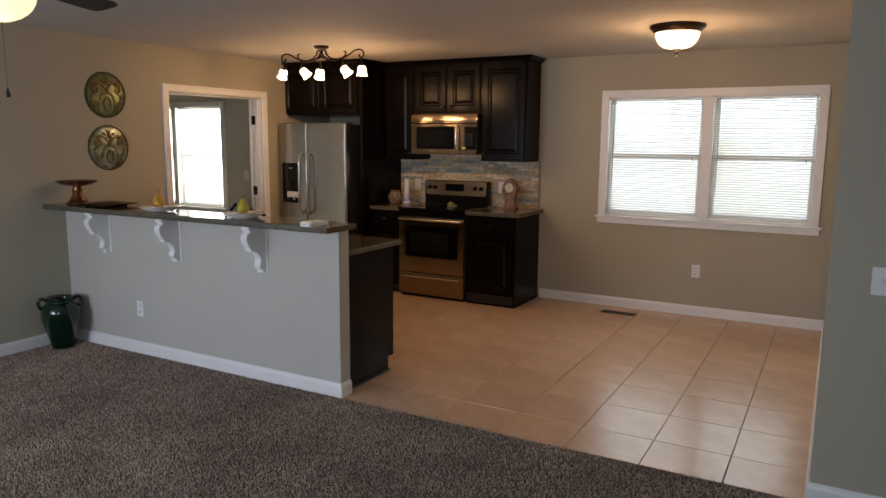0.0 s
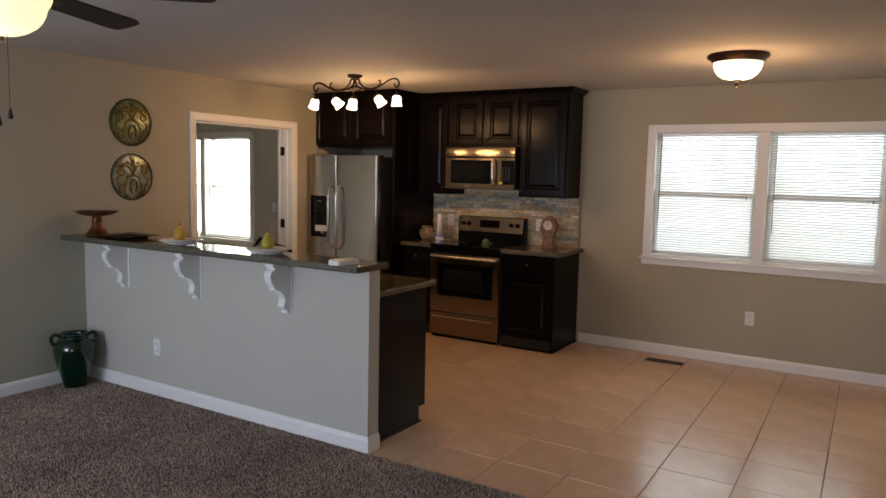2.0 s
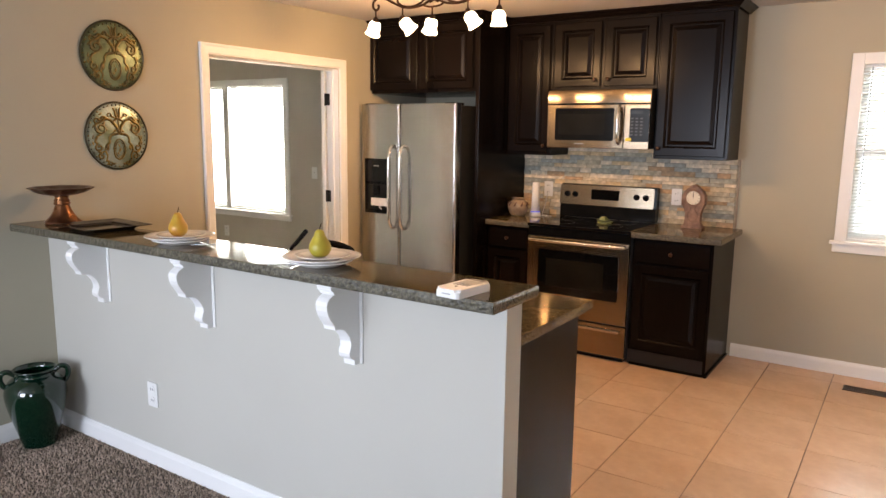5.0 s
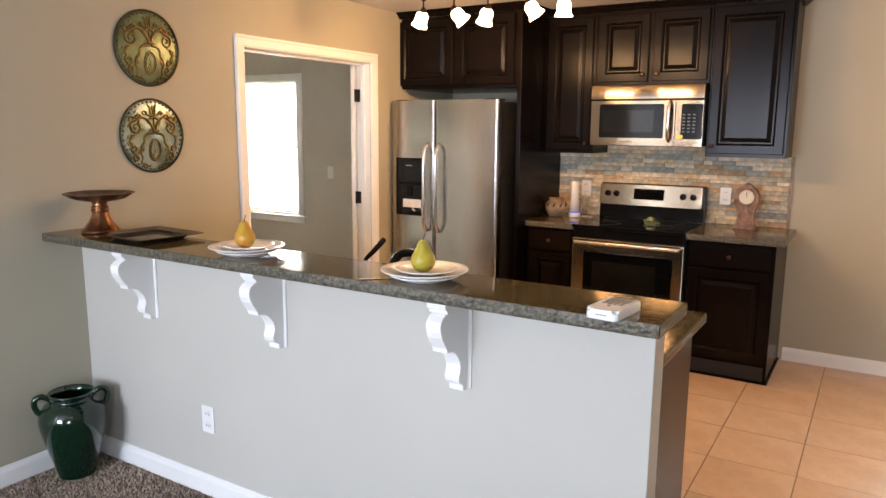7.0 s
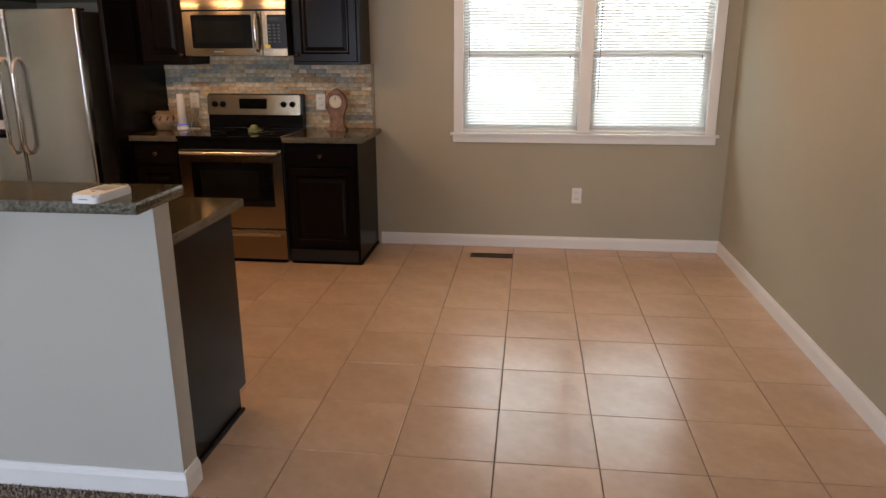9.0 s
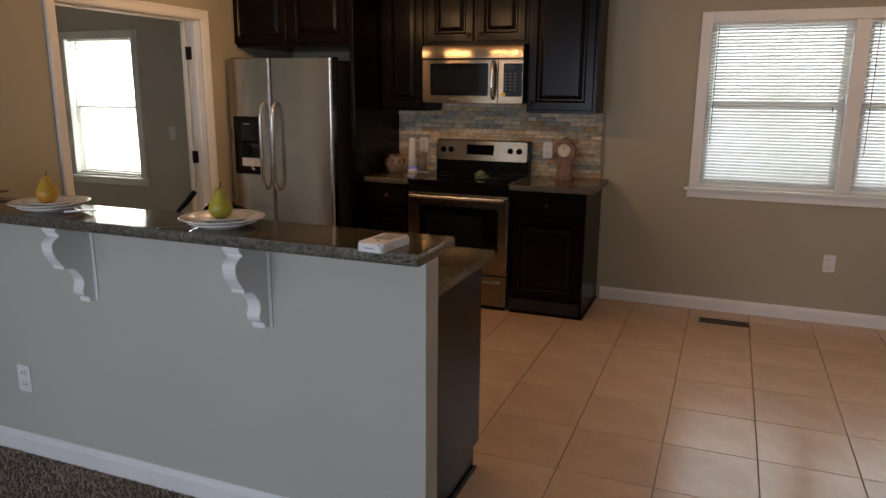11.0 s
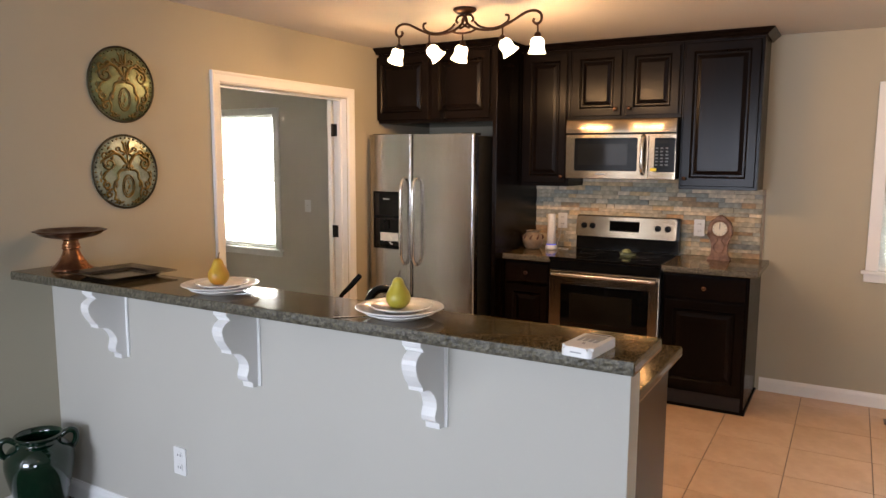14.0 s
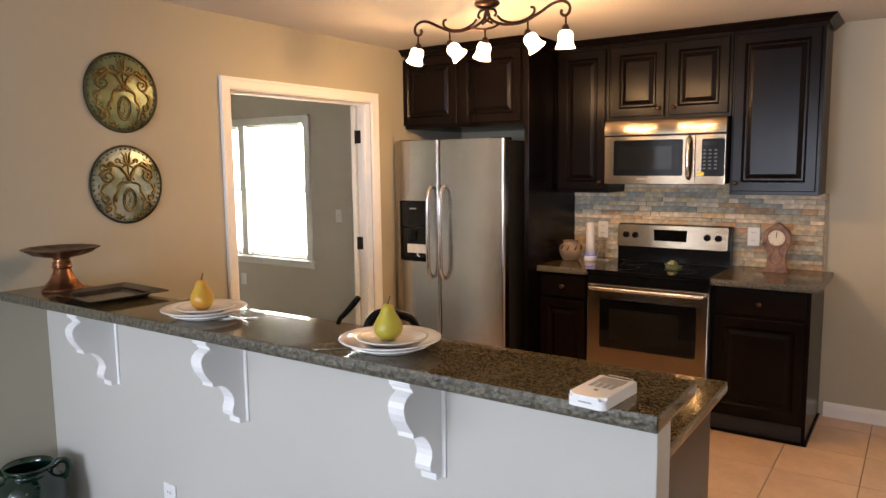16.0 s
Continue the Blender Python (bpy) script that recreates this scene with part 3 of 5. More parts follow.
def blind(x0, x1, z0, z1, y, label, tilt, wand_len, group, pitch=0.0215):
    """A mini blind hung inside a window, with every slat."""
    t = thing("window_blind", ((x0 + x1) / 2, y, z0), label, "blind", group)
    part("headrail", box(x0, y - 0.016, z1 - 0.026, x1, y + 0.014, z1, 0.002), M_WHITEPL, t)
    part("bottom_rail", box(x0 + 0.003, y - 0.012, z0, x1 - 0.003, y + 0.012, z0 + 0.010, 0.003), M_WHITEPL, t)
    bm = bmesh.new()
    prof = [(-0.0125, -0.0012), (-0.006, 0.0006), (0.0, 0.0012), (0.006, 0.0006), (0.0125, -0.0012)]
    for d in (0, 0.0006):
        for xx in (-(x1 - x0) / 2 + 0.003, (x1 - x0) / 2 - 0.003):
            for p, q in prof:
                bm.verts.new((xx, p, q - d))
    v = list(bm.verts)
    for k in range(4):
        bm.faces.new((v[k], v[k + 1], v[k + 6], v[k + 5]))
        bm.faces.new((v[10 + k], v[15 + k], v[16 + k], v[11 + k]))
    bm.faces.new((v[0], v[5], v[15], v[10]))
    bm.faces.new((v[4], v[14], v[19], v[9]))
    me = finish(bm, "slat", M_SLAT)
    n = int((z1 - 0.03 - z0 - 0.012) / pitch)
    for i in range(n):
        s = new("slat", me)
        s.parent = t
        s.matrix_basis = pose(0, random.uniform(-0.0006, 0.0006), 0.018 + i * pitch, tilt + random.uniform(-1.5, 1.5), random.uniform(-0.05, 0.05), 0)
    for f in (0.1, 0.5, 0.9):
        x = x0 + f * (x1 - x0)
        part("ladder_cord", tube([(x, y - 0.0135, z0 + 0.01), (x, y - 0.0135, z1 - 0.026)], 0.0008, 5), M_CORD, t)
    part("wand", tube([(x0 + 0.05, y - 0.026, z1 - 0.02), (x0 + 0.05, y - 0.026, z1 - wand_len)], 0.003, 6), M_GREYPL, t, "clear plastic tilt wand")
    part("pull_cord", tube([(x1 - 0.07, y - 0.024, z1 - 0.02), (x1 - 0.07, y - 0.024, z1 - 0.56)], 0.0009, 5), M_CORD, t)
    part("tassel", lathe([(0.0, 0.016), (0.004, 0.014), (0.006, -0.010), (0.0, -0.014)], 10, (x1 - 0.07, y - 0.024, z1 - 0.57)), M_GREYPL, t)
    return t


window("window_1", *KW[:2], *KW[2:], YB, "white double window with closed-up mini blinds over the dining area", -1.016)
window("window_2", *FW[:2], *FW[2:], YB, "white double window with blinds in the next room", -7.888)
blind(KW[0] + 0.024, -1.062, KW[2] + 0.014, KW[3] - 0.022, YB + 0.045, "white mini blind with half-closed slats, let down", 44, 0.82, "kitchen window blinds")
blind(-0.970, KW[1] - 0.024, KW[2] + 0.014, KW[3] - 0.022, YB + 0.045, "white mini blind with half-closed slats, let down", 44, 0.86, "kitchen window blinds")
blind(FW[0] + 0.024, -7.934, FW[2] + 0.02, FW[3] - 0.022, YB + 0.045, "white mini blind let down in the next room", 24, 0.8, "far room blinds")
blind(-7.842, FW[1] - 0.024, FW[2] + 0.02, FW[3] - 0.022, YB + 0.045, "white mini blind let down in the next room", 24, 0.8, "far room blinds")

# ---- kitchen cabinets ----
CAB_Y, FR_Y, BASE_Y = 6.77, 6.35, 6.505


def knob(x, z, y, parent):
    prof = [(0.0, 0.0), (0.006, 0.0), (0.005, 0.010), (0.013, 0.016), (0.014, 0.022), (0.009, 0.026), (0.0, 0.027)]
    part("knob", lathe(prof, 16, (x, y, z), m=Matrix.Rotation(radians(90), 3, "X")), M_BRONZE, parent, "dark bronze knob", smooth=True)


def raised_door(parent, x0, x1, z0, z1, y, knob_at=None, rail=0.055, name="door"):
    """A framed door on the face y, with an ogee and a raised panel."""
    bm = bmesh.new()
    loops = []
    for inset, depth in ((0.0, 0.0), (0.0, 0.016), (0.003, 0.019), (rail - 0.003, 0.019), (rail, 0.016), (rail, 0.0)):
        loops.append([bm.verts.new(p) for p in ((x0 + inset, y - depth, z0 + inset), (x1 - inset, y - depth, z0 + inset), (x1 - inset, y - depth, z1 - inset), (x0 + inset, y - depth, z1 - inset))])
    for p, q in zip(loops, loops[1:]):
        for i in range(4):
            bm.faces.new((p[i], p[(i + 1) % 4], q[(i + 1) % 4], q[i]))
    d = part(name, bm, M_CAB, parent, "dark espresso raised-panel door")
    bm = bmesh.new()
    a, b, c, e = x0 + rail, x1 - rail, z0 + rail, z1 - rail
    steps = [(0.0, 0.017), (0.006, 0.011), (0.010, 0.004), (0.020, 0.004), (0.024, 0.008), (0.046, 0.0155), (0.050, 0.0155)]
    rings = []
    for inset, depth in steps:
        rings.append([bm.verts.new(p) for p in ((a + inset, y - depth, c + inset), (b - inset, y - depth, c + inset), (b - inset, y - depth, e - inset), (a + inset, y - depth, e - inset))])
    for p, q in zip(rings, rings[1:]):
        for i in range(4):
            bm.faces.new((p[i], p[(i + 1) % 4], q[(i + 1) % 4], q[i]))
    bm.faces.new(rings[-1])
    part("panel", bm, M_CAB, d)
    if knob_at:
        knob(*knob_at, y - 0.019, d)
    return d


def upper(x0, x1, z0, z1, y, doors, label, knobs):
    t = thing("wall_cabinet", ((x0 + x1) / 2, YB, z0), label, "cabinet", "kitchen wall cabinets")
    part("body", box(x0 + 0.001, y, z0, x1 - 0.001, YB - 0.001, z1, 0.002), M_CAB, t)
    for (a, b), k in zip(doors, knobs):
        raised_door(t, a, b, z0 + 0.022, z1 - 0.022, y, k)
    return t


TOP = 2.352
upper(-3.095, -2.608, 1.390, TOP, CAB_Y, [(-3.080, -2.628)], "tall espresso wall cabinet with one raised-panel door", [(-3.055, 1.46)])
upper(-3.865, -3.096, 1.862, TOP, CAB_Y, [(-3.848, -3.498), (-3.468, -3.114)], "short espresso wall cabinet over the microwave, two doors", [(-3.532, 1.93), (-3.434, 1.93)])
upper(-4.235, -3.866, 1.390, TOP, CAB_Y, [(-4.215, -3.888)], "narrow espresso wall cabinet in the corner by the fridge", [(-3.915, 1.46)])
upper(XL + 0.002, -4.266, 1.845, TOP, FR_Y, [(-5.252, -4.782), (-4.752, -4.290)], "deep espresso cabinet over the refrigerator, two doors", [None, None])
fp = thing("fridge_panel", (-4.250, 6.7, 0), "tall dark espresso end panel beside the refrigerator", "cabinet panel")
part("board", box(-4.264, FR_Y - 0.004, 0.0, -4.237, YB - 0.001, TOP, 0.002), M_CAB, fp)
part("edge_strip", box(-4.266, FR_Y - 0.012, 0.0, -4.235, FR_Y - 0.004, TOP, 0.002), M_CAB, fp)

# crown moulding
CROWN = [(0.0, 0.0), (0.010, 0.0), (0.014, 0.008), (0.020, 0.012), (0.034, 0.026), (0.044, 0.032), (0.052, 0.040), (0.052, 0.044), (0.0, 0.044)]


def crown(path, label):
    """Moulding along corners of a plan, with outward sides to the right of the way."""
    t = thing("crown_moulding", (path[0][0], path[0][1], TOP - 0.003), label, "moulding")
    P = [Vector((*p, 0)) for p in path]
    dirs = [(b - a).normalized() for a, b in zip(P, P[1:])]
    out = [Vector((d.y, -d.x, 0)) for d in dirs]
    for i in range(len(P) - 1):
        bm = bmesh.new()
        rows = []
        for j in (i, i + 1):
            near = [k for k in (j - 1, j) if 0 <= k < len(out)]
            o = sum((out[k] for k in near), Vector()) if len(near) > 1 else out[near[0]]
            if len(near) > 1:
                o = o / (1 + out[near[0]].dot(out[near[1]]))
            rows.append([bm.verts.new(P[j] + o * w + Vector((0, 0, TOP - 0.003 + h))) for w, h in CROWN])
        n = len(CROWN)
        for k in range(n):
            bm.faces.new((rows[0][k], rows[0][(k + 1) % n], rows[1][(k + 1) % n], rows[1][k]))
        bm.faces.new(rows[0])
        bm.faces.new(rows[1][::-1])
        part("length", bm, M_CABH, t)


crown([(XL + 0.002, FR_Y - 0.019), (-4.234, FR_Y - 0.019), (-4.234, CAB_Y - 0.019), (-2.606, CAB_Y - 0.019), (-2.606, YB - 0.001)], "dark espresso crown moulding along the cabinet tops")


def base_cabinet(x0, x1, label, end_panel):
    t = thing("base_cabinet", ((x0 + x1) / 2, YB, 0), label, "cabinet", "kitchen base cabinets")
    part("body", box(x0 + 0.001, BASE_Y, 0.10, x1 - 0.001, YB - 0.001, 0.874, 0.002), M_CAB, t)
    part("toe_kick", box(x0 + 0.001, BASE_Y + (0.0 if end_panel else 0.06), 0.0, x1 - 0.02, YB - 0.001, 0.0995), M_TOE, t)
    d = part("drawer_front", box(x0 + 0.02, BASE_Y - 0.018, 0.715, x1 - 0.02, BASE_Y - 0.0005, 0.855, 0.004), M_CABH, t)
    knob((x0 + x1) / 2, 0.785, BASE_Y - 0.018, d)
    raised_door(t, x0 + 0.02, x1 - 0.02, 0.125, 0.695, BASE_Y)
    if end_panel:
        part("end_panel", box(x1 - 0.0195, BASE_Y - 0.012, 0.0, x1, YB - 0.001, 0.8745, 0.002), M_CAB, t)
        part("shoe_moulding", box(x1 + 0.0003, BASE_Y - 0.012, 0.0, x1 + 0.012, YB - 0.016, 0.018, 0.005), M_CAB, t)
        part("front_shoe_moulding", box(x0 + 0.02, BASE_Y - 0.026, 0.0, x1 + 0.012, BASE_Y - 0.0125, 0.018, 0.005), M_CAB, t)


base_cabinet(-4.234, -3.877, "dark espresso base cabinet between fridge and stove", False)
base_cabinet(-3.111, -2.586, "dark espresso base cabinet at the end of the run", True)


def slab(name, x0, x1, y0, y1, ztop, thick, label, edges):
    """A stone top with a rough chiselled edge strip along the named sides."""
    t = thing(name, ((x0 + x1) / 2, (y0 + y1) / 2, ztop - thick), label, "countertop")
    part("top", box(x0, y0, ztop - thick, x1, y1, ztop, 0.0025), M_GRANITE, t)
    ex = 0.0025
    for side in edges:
        a = {"s": (x0, x1, y0), "e": (y0, y1, x1), "n": (x0, x1, y1)}[side]
        n = max(2, int((a[1] - a[0]) / 0.012))
        bm = bmesh.new()
        rows = []
        for j in range(5):
            row = []
            for i in range(n + 1):
                p = a[0] + (a[1] - a[0]) * i / n
                h = ztop - thick + 0.001 + (thick - 0.002) * j / 4
                d = ex + (0.0035 * noise.noise(Vector((p * 60, h * 90, a[2] * 7))) if side == "s" and 0 < j < 4 else 0) - (0.002 if j in (0, 4) else 0)
                row.append(bm.verts.new((p, a[2] - d, h) if side == "s" else (p, a[2] + d, h) if side == "n" else (a[2] + d, p, h)))
            rows.append(row)
        for r0, r1 in zip(rows, rows[1:]):
            for i in range(n):
                bm.faces.new((r0[i], r0[i + 1], r1[i + 1], r1[i]))
        part("edge", bm, M_GRANITEDGE if side == "s" else M_GRANITE, t)
    return t


slab("countertop", -4.234, -3.875, 6.465, YB - 0.012, 0.913, 0.038, "brown granite countertop between fridge panel and stove", "s")
slab("countertop", -3.113, -2.542, 6.465, YB - 0.012, 0.913, 0.038, "brown granite countertop beside the stove", "se")
slab("bar_top", XL + 0.002, -2.518, 3.570, 3.850, BAR_Z, 0.037, "raised brown-green granite bar top with a chiselled front edge", "se")
slab("countertop", XL + 0.002, -2.580, BAR_Y1 + 0.001, 4.468, 0.915, 0.036, "lower brown granite counter behind the raised bar", "e")

sink_cab = thing("base_cabinet", (-3.9, 4.15, 0), "dark espresso cabinets under the lower counter, with a plain end panel", "cabinet")
prof = [(BAR_Y1 + 0.001, 0.0), (4.345, 0.0), (4.345, 0.10), (4.412, 0.10), (4.412, 0.8785), (BAR_Y1 + 0.001, 0.8785)]
part("end_panel", prism(prof, 0, -2.632, -2.612), M_CAB, sink_cab)
part("body", box(XL + 0.002, BAR_Y1 + 0.001, 0.10, -2.633, 4.410, 0.8785), M_CAB, sink_cab)
part("toe_kick", box(XL + 0.002, BAR_Y1 + 0.001, 0.0, -2.633, 4.344, 0.0995), M_TOE, sink_cab)
part("shoe_moulding", box(-2.6115, BAR_Y1 + 0.016, 0.0, -2.598, 4.355, 0.016, 0.005), M_TOE, sink_cab, "dark quarter round strip")
for i in range(5):
    a = XL + 0.03 + i * 0.515
    raised_door(sink_cab, a + 0.01, a + 0.505, 0.125, 0.86, 4.43, None)

# ---- refrigerator ----
fr = thing("refrigerator", (-4.750, 6.6, 0), "stainless side-by-side refrigerator with a black water dispenser", "refrigerator")
FX0, FX1, FXM, FYF = -5.195, -4.318, -4.819, 6.165
part("cabinet", box(FX0 + 0.008, FYF + 0.075, 0.02, FX1 - 0.008, YB - 0.03, 1.742, 0.004), M_BLACKSIDE, fr, "black textured cabinet sides")
part("grille", box(FX0 + 0.01, FYF + 0.05, 0.012, FX1 - 0.01, FYF + 0.0745, 0.09, 0.003), M_BLACK, fr)
part("hinge_cover", box(FX0 + 0.02, FYF + 0.03, 1.7455, FX0 + 0.12, FYF + 0.14, 1.762, 0.004), M_BLACK, fr)
part("hinge_cover", box(FX1 - 0.12, FYF + 0.03, 1.7455, FX1 - 0.02, FYF + 0.14, 1.762, 0.004), M_BLACK, fr)


def fridge_door(x0, x1, hole=None):
    """Door skin with rounded long edges."""
    def prof_at(n=8):
        r = 0.018
        pts = [(x0, FYF + 0.068), (x0, FYF + r)]
        pts += [(x0 + r - r * math.cos(radians(90 * i / n)), FYF + r - r * math.sin(radians(90 * i / n))) for i in range(1, n + 1)]
        w = x1 - x0
        pts += [(x0 + r + (w - 2 * r) * i / 10, FYF - 0.004 * math.sin(math.pi * i / 10)) for i in range(1, 10)]
        pts += [(x1 - r + r * math.sin(radians(90 * i / n)), FYF + r - r * math.cos(radians(90 * i / n))) for i in range(0, n + 1)]
        pts += [(x1, FYF + 0.068)]
        return pts
    return prism(prof_at(), 2, 0.10, 1.755)


dl = part("door", fridge_door(FX0, FXM - 0.003), M_STEEL, fr)
dr = part("door", fridge_door(FXM + 0.003, FX1), M_STEEL, fr)
disp = part("dispenser", box(-5.148, FYF - 0.012, 0.925, -4.908, FYF - 0.0045, 1.345, 0.004), M_BLACK, dl, "black water and ice dispenser")
DISP_Y = FYF - 0.012
bm = bmesh.new()
prism([(-5.142, 0.94), (-4.914, 0.94), (-4.914, 1.15), (-5.142, 1.15)], 1, DISP_Y - 0.001, DISP_Y - 0.0003, bm)
part("recess", bm, M_BLACKGLASS, dl)
part("control_panel", box(-5.138, DISP_Y - 0.004, 1.17, -4.918, DISP_Y - 0.0003, 1.335, 0.003), M_BLACKGLASS, dl)
part("drip_lip", prism([(-5.144 + 0.228 * i / 12, DISP_Y - 0.001 - 0.022 * math.sin(math.pi * i / 12)) for i in range(13)], 2, 0.932, 0.950), M_BLACK, dl)
part("paddle", box(-5.050, DISP_Y - 0.014, 1.07, -5.005, DISP_Y - 0.0015, 1.14, 0.003), M_BLACK, dl)
part("paper_label", box(-5.082, DISP_Y - 0.0045, 0.985, -4.925, DISP_Y - 0.0035, 1.045), M_LABEL, dl, "white paper label hung in the dispenser")
part("label_tail", tube(smooth_line([(-5.005, DISP_Y - 0.006, 1.03), (-4.985, DISP_Y - 0.008, 1.0), (-4.995, DISP_Y - 0.008, 0.972), (-4.975, DISP_Y - 0.007, 0.962)]), 0.004, 6), M_LABEL, dl)
part("badge", box(-5.055, DISP_Y - 0.0052, 1.288, -5.005, DISP_Y - 0.0042, 1.294), M_GREYPL, dl)
for x, d in ((-4.873, dl), (-4.772, dr)):
    pts = [(x, FYF - 0.004, 1.445), (x, FYF - 0.030, 1.435), (x, FYF - 0.058, 1.39), (x, FYF - 0.064, 1.30), (x, FYF - 0.064, 1.13),
           (x, FYF - 0.064, 0.96), (x, FYF - 0.058, 0.88), (x, FYF - 0.030, 0.835), (x, FYF - 0.004, 0.825)]
    part("handle", tube(smooth_line(pts), 0.0135, 12), M_HANDLE, d, "bowed steel bar handle", smooth=True)

# ---- stove ----
SX0, SX1, SYF = -3.872, -3.116, 6.455
st = thing("stove", ((SX0 + SX1) / 2, 6.75, 0), "stainless electric range with a black glass cooktop", "stove")
part("body", box(SX0 + 0.002, SYF + 0.03, 0.02, SX1 - 0.002, 7.06, 0.895, 0.003), M_BLACKSIDE, st)
part("cooktop", box(SX0 - 0.002, SYF - 0.012, 0.896, SX1 + 0.002, 6.985, 0.918, 0.006), M_BLACKGLASS, st, "glossy black ceramic cooktop")
for x, y, r in ((-3.700, 6.62, 0.105), (-3.320, 6.62, 0.085), (-3.700, 6.85, 0.08), (-3.320, 6.85, 0.10)):
    part("burner_ring", tube([(x + r * math.cos(2 * math.pi * k / 40), y + r * math.sin(2 * math.pi * k / 40), 0.9181) for k in range(41)], 0.0008, 5), M_KEY, st)
part("vent_trim", box(SX0 + 0.004, SYF + 0.002, 0.83, SX1 - 0.004, SYF + 0.0295, 0.895, 0.003), M_BLACK, st)
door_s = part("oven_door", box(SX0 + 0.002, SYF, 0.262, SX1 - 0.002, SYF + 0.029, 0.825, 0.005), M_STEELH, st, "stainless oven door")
part("window_surround", prism([(px - 3.485, pz + 0.578) for px, pz in rounded(0.600, 0.315, 0.012)], 1, SYF - 0.003, SYF - 0.0003), M_BLACKGLASS, door_s)
part("oven_window", box(-3.505 - 0.215, SYF - 0.0045, 0.475, -3.505 + 0.215, SYF - 0.0033, 0.675, 0.0005), M_GREYGLASS, door_s)
hy = SYF - 0.05
part("handle", tube(smooth_line([(SX0 + 0.03, SYF - 0.001, 0.806), (SX0 + 0.035, hy + 0.01, 0.806), (SX0 + 0.07, hy, 0.806), (-3.505, hy - 0.006, 0.806), (SX1 - 0.07, hy, 0.806), (SX1 - 0.035, hy + 0.01, 0.806), (SX1 - 0.03, SYF - 0.001, 0.806)], 6), 0.0135, 12), M_HANDLE, door_s, "brushed steel bar handle", smooth=True)
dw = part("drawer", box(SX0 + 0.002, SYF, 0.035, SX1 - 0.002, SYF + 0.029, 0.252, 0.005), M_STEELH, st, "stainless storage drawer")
part("pull", box(SX0 + 0.04, SYF - 0.016, 0.205, SX1 - 0.04, SYF - 0.0003, 0.225, 0.005), M_HANDLE, dw)
part("plinth", box(SX0 + 0.02, SYF + 0.03, 0.0, SX1 - 0.02, 7.0, 0.0195), M_BLACK, st)
# backguard, leaning back a little
part("backguard", prism([(6.986, 0.919), (7.03, 0.919), (7.06, 0.93), (7.06, 1.168), (7.03, 1.172), (7.005, 1.165), (6.99, 1.02)], 0, SX0 + 0.004, SX1 - 0.004), M_BLACK, st, "black stove backguard")


def on_guard(px, pz):
    """A place on the leaning control panel."""
    return 6.99 + 0.015 * (pz - 1.02) / 0.145


bm = bmesh.new()
for dx, dz in rounded(0.735, 0.148, 0.014):
    bm.verts.new((-3.505 + dx, on_guard(0, 1.09 + dz) - 0.005, 1.09 + dz))
f = bm.faces.new(bm.verts[:])
ext = bmesh.ops.extrude_face_region(bm, geom=[f])
bmesh.ops.translate(bm, vec=(0, 0.004, 0), verts=[v for v in ext["geom"] if isinstance(v, bmesh.types.BMVert)])
cp = part("control_panel", bm, M_STEELH, st, "stainless control panel")
part("clock_display", box(-3.505 - 0.112, on_guard(0, 1.098) - 0.010, 1.06, -3.505 + 0.105, on_guard(0, 1.098) - 0.0068, 1.137, 0.001), M_BLACKGLASS, cp)
part("clock_digits", box(-3.530, on_guard(0, 1.12) - 0.0115, 1.108, -3.485, on_guard(0, 1.12) - 0.0108, 1.12), M_GREYPL, cp)
for x in (-3.812, -3.748, -3.268, -3.198):
    y = on_guard(0, 1.095) - 0.0055
    kn = part("knob", lathe([(0.0, 0.0), (0.022, 0.0), (0.022, 0.006), (0.018, 0.010), (0.017, 0.022), (0.0, 0.023)], 24, (x, y, 1.095), m=Matrix.Rotation(radians(90), 3, "X")), M_BLACK, cp, "black dial knob")
    part("pointer", box(x - 0.003, y - 0.029, 1.078, x + 0.003, y - 0.0235, 1.112, 0.001), M_BLACK, kn)

# ---- microwave ----
MX0, MX1, MYF, MZ0, MZ1 = -3.858, -3.102, 6.685, 1.452, 1.848
mw = thing("microwave", ((MX0 + MX1) / 2, 6.9, MZ0), "stainless over-the-range microwave with a black window", "microwave")
part("case", box(MX0 + 0.002, MYF + 0.02, MZ0 + 0.004, MX1 - 0.002, YB - 0.03, MZ1 + 0.012, 0.003), M_BLACKSIDE, mw)
part("vent_hood", prism([(MYF - 0.006 + 0.020 * (1 - math.cos(radians(90 * k / 9))), 1.765 + 0.093 * math.sin(radians(90 * k / 9))) for k in range(10)] + [(MYF + 0.0195, 1.858), (MYF + 0.0195, 1.765)], 0, MX0, MX1), M_STEELH, mw, "curved stainless top vent", smooth=False)
part("vent_gap", box(MX0 + 0.004, MYF + 0.002, 1.755, MX1 - 0.004, MYF + 0.0195, 1.7645), M_BLACK, mw)
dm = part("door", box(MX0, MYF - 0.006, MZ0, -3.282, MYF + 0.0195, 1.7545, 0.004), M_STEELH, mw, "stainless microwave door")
part("window_surround", prism([(px - 3.573, pz + 1.618) for px, pz in rounded(0.44, 0.225, 0.012)], 1, MYF - 0.0085, MYF - 0.0063), M_BLACK, dm)
part("window", box(-3.593 - 0.175, MYF - 0.0098, 1.545, -3.593 + 0.175, MYF - 0.0088, 1.69, 0.0003), M_GREYGLASS, dm)
part("badge", box(-3.640, MYF - 0.0075, 1.480, -3.570, MYF - 0.0063, 1.487), M_GREYPL, dm)
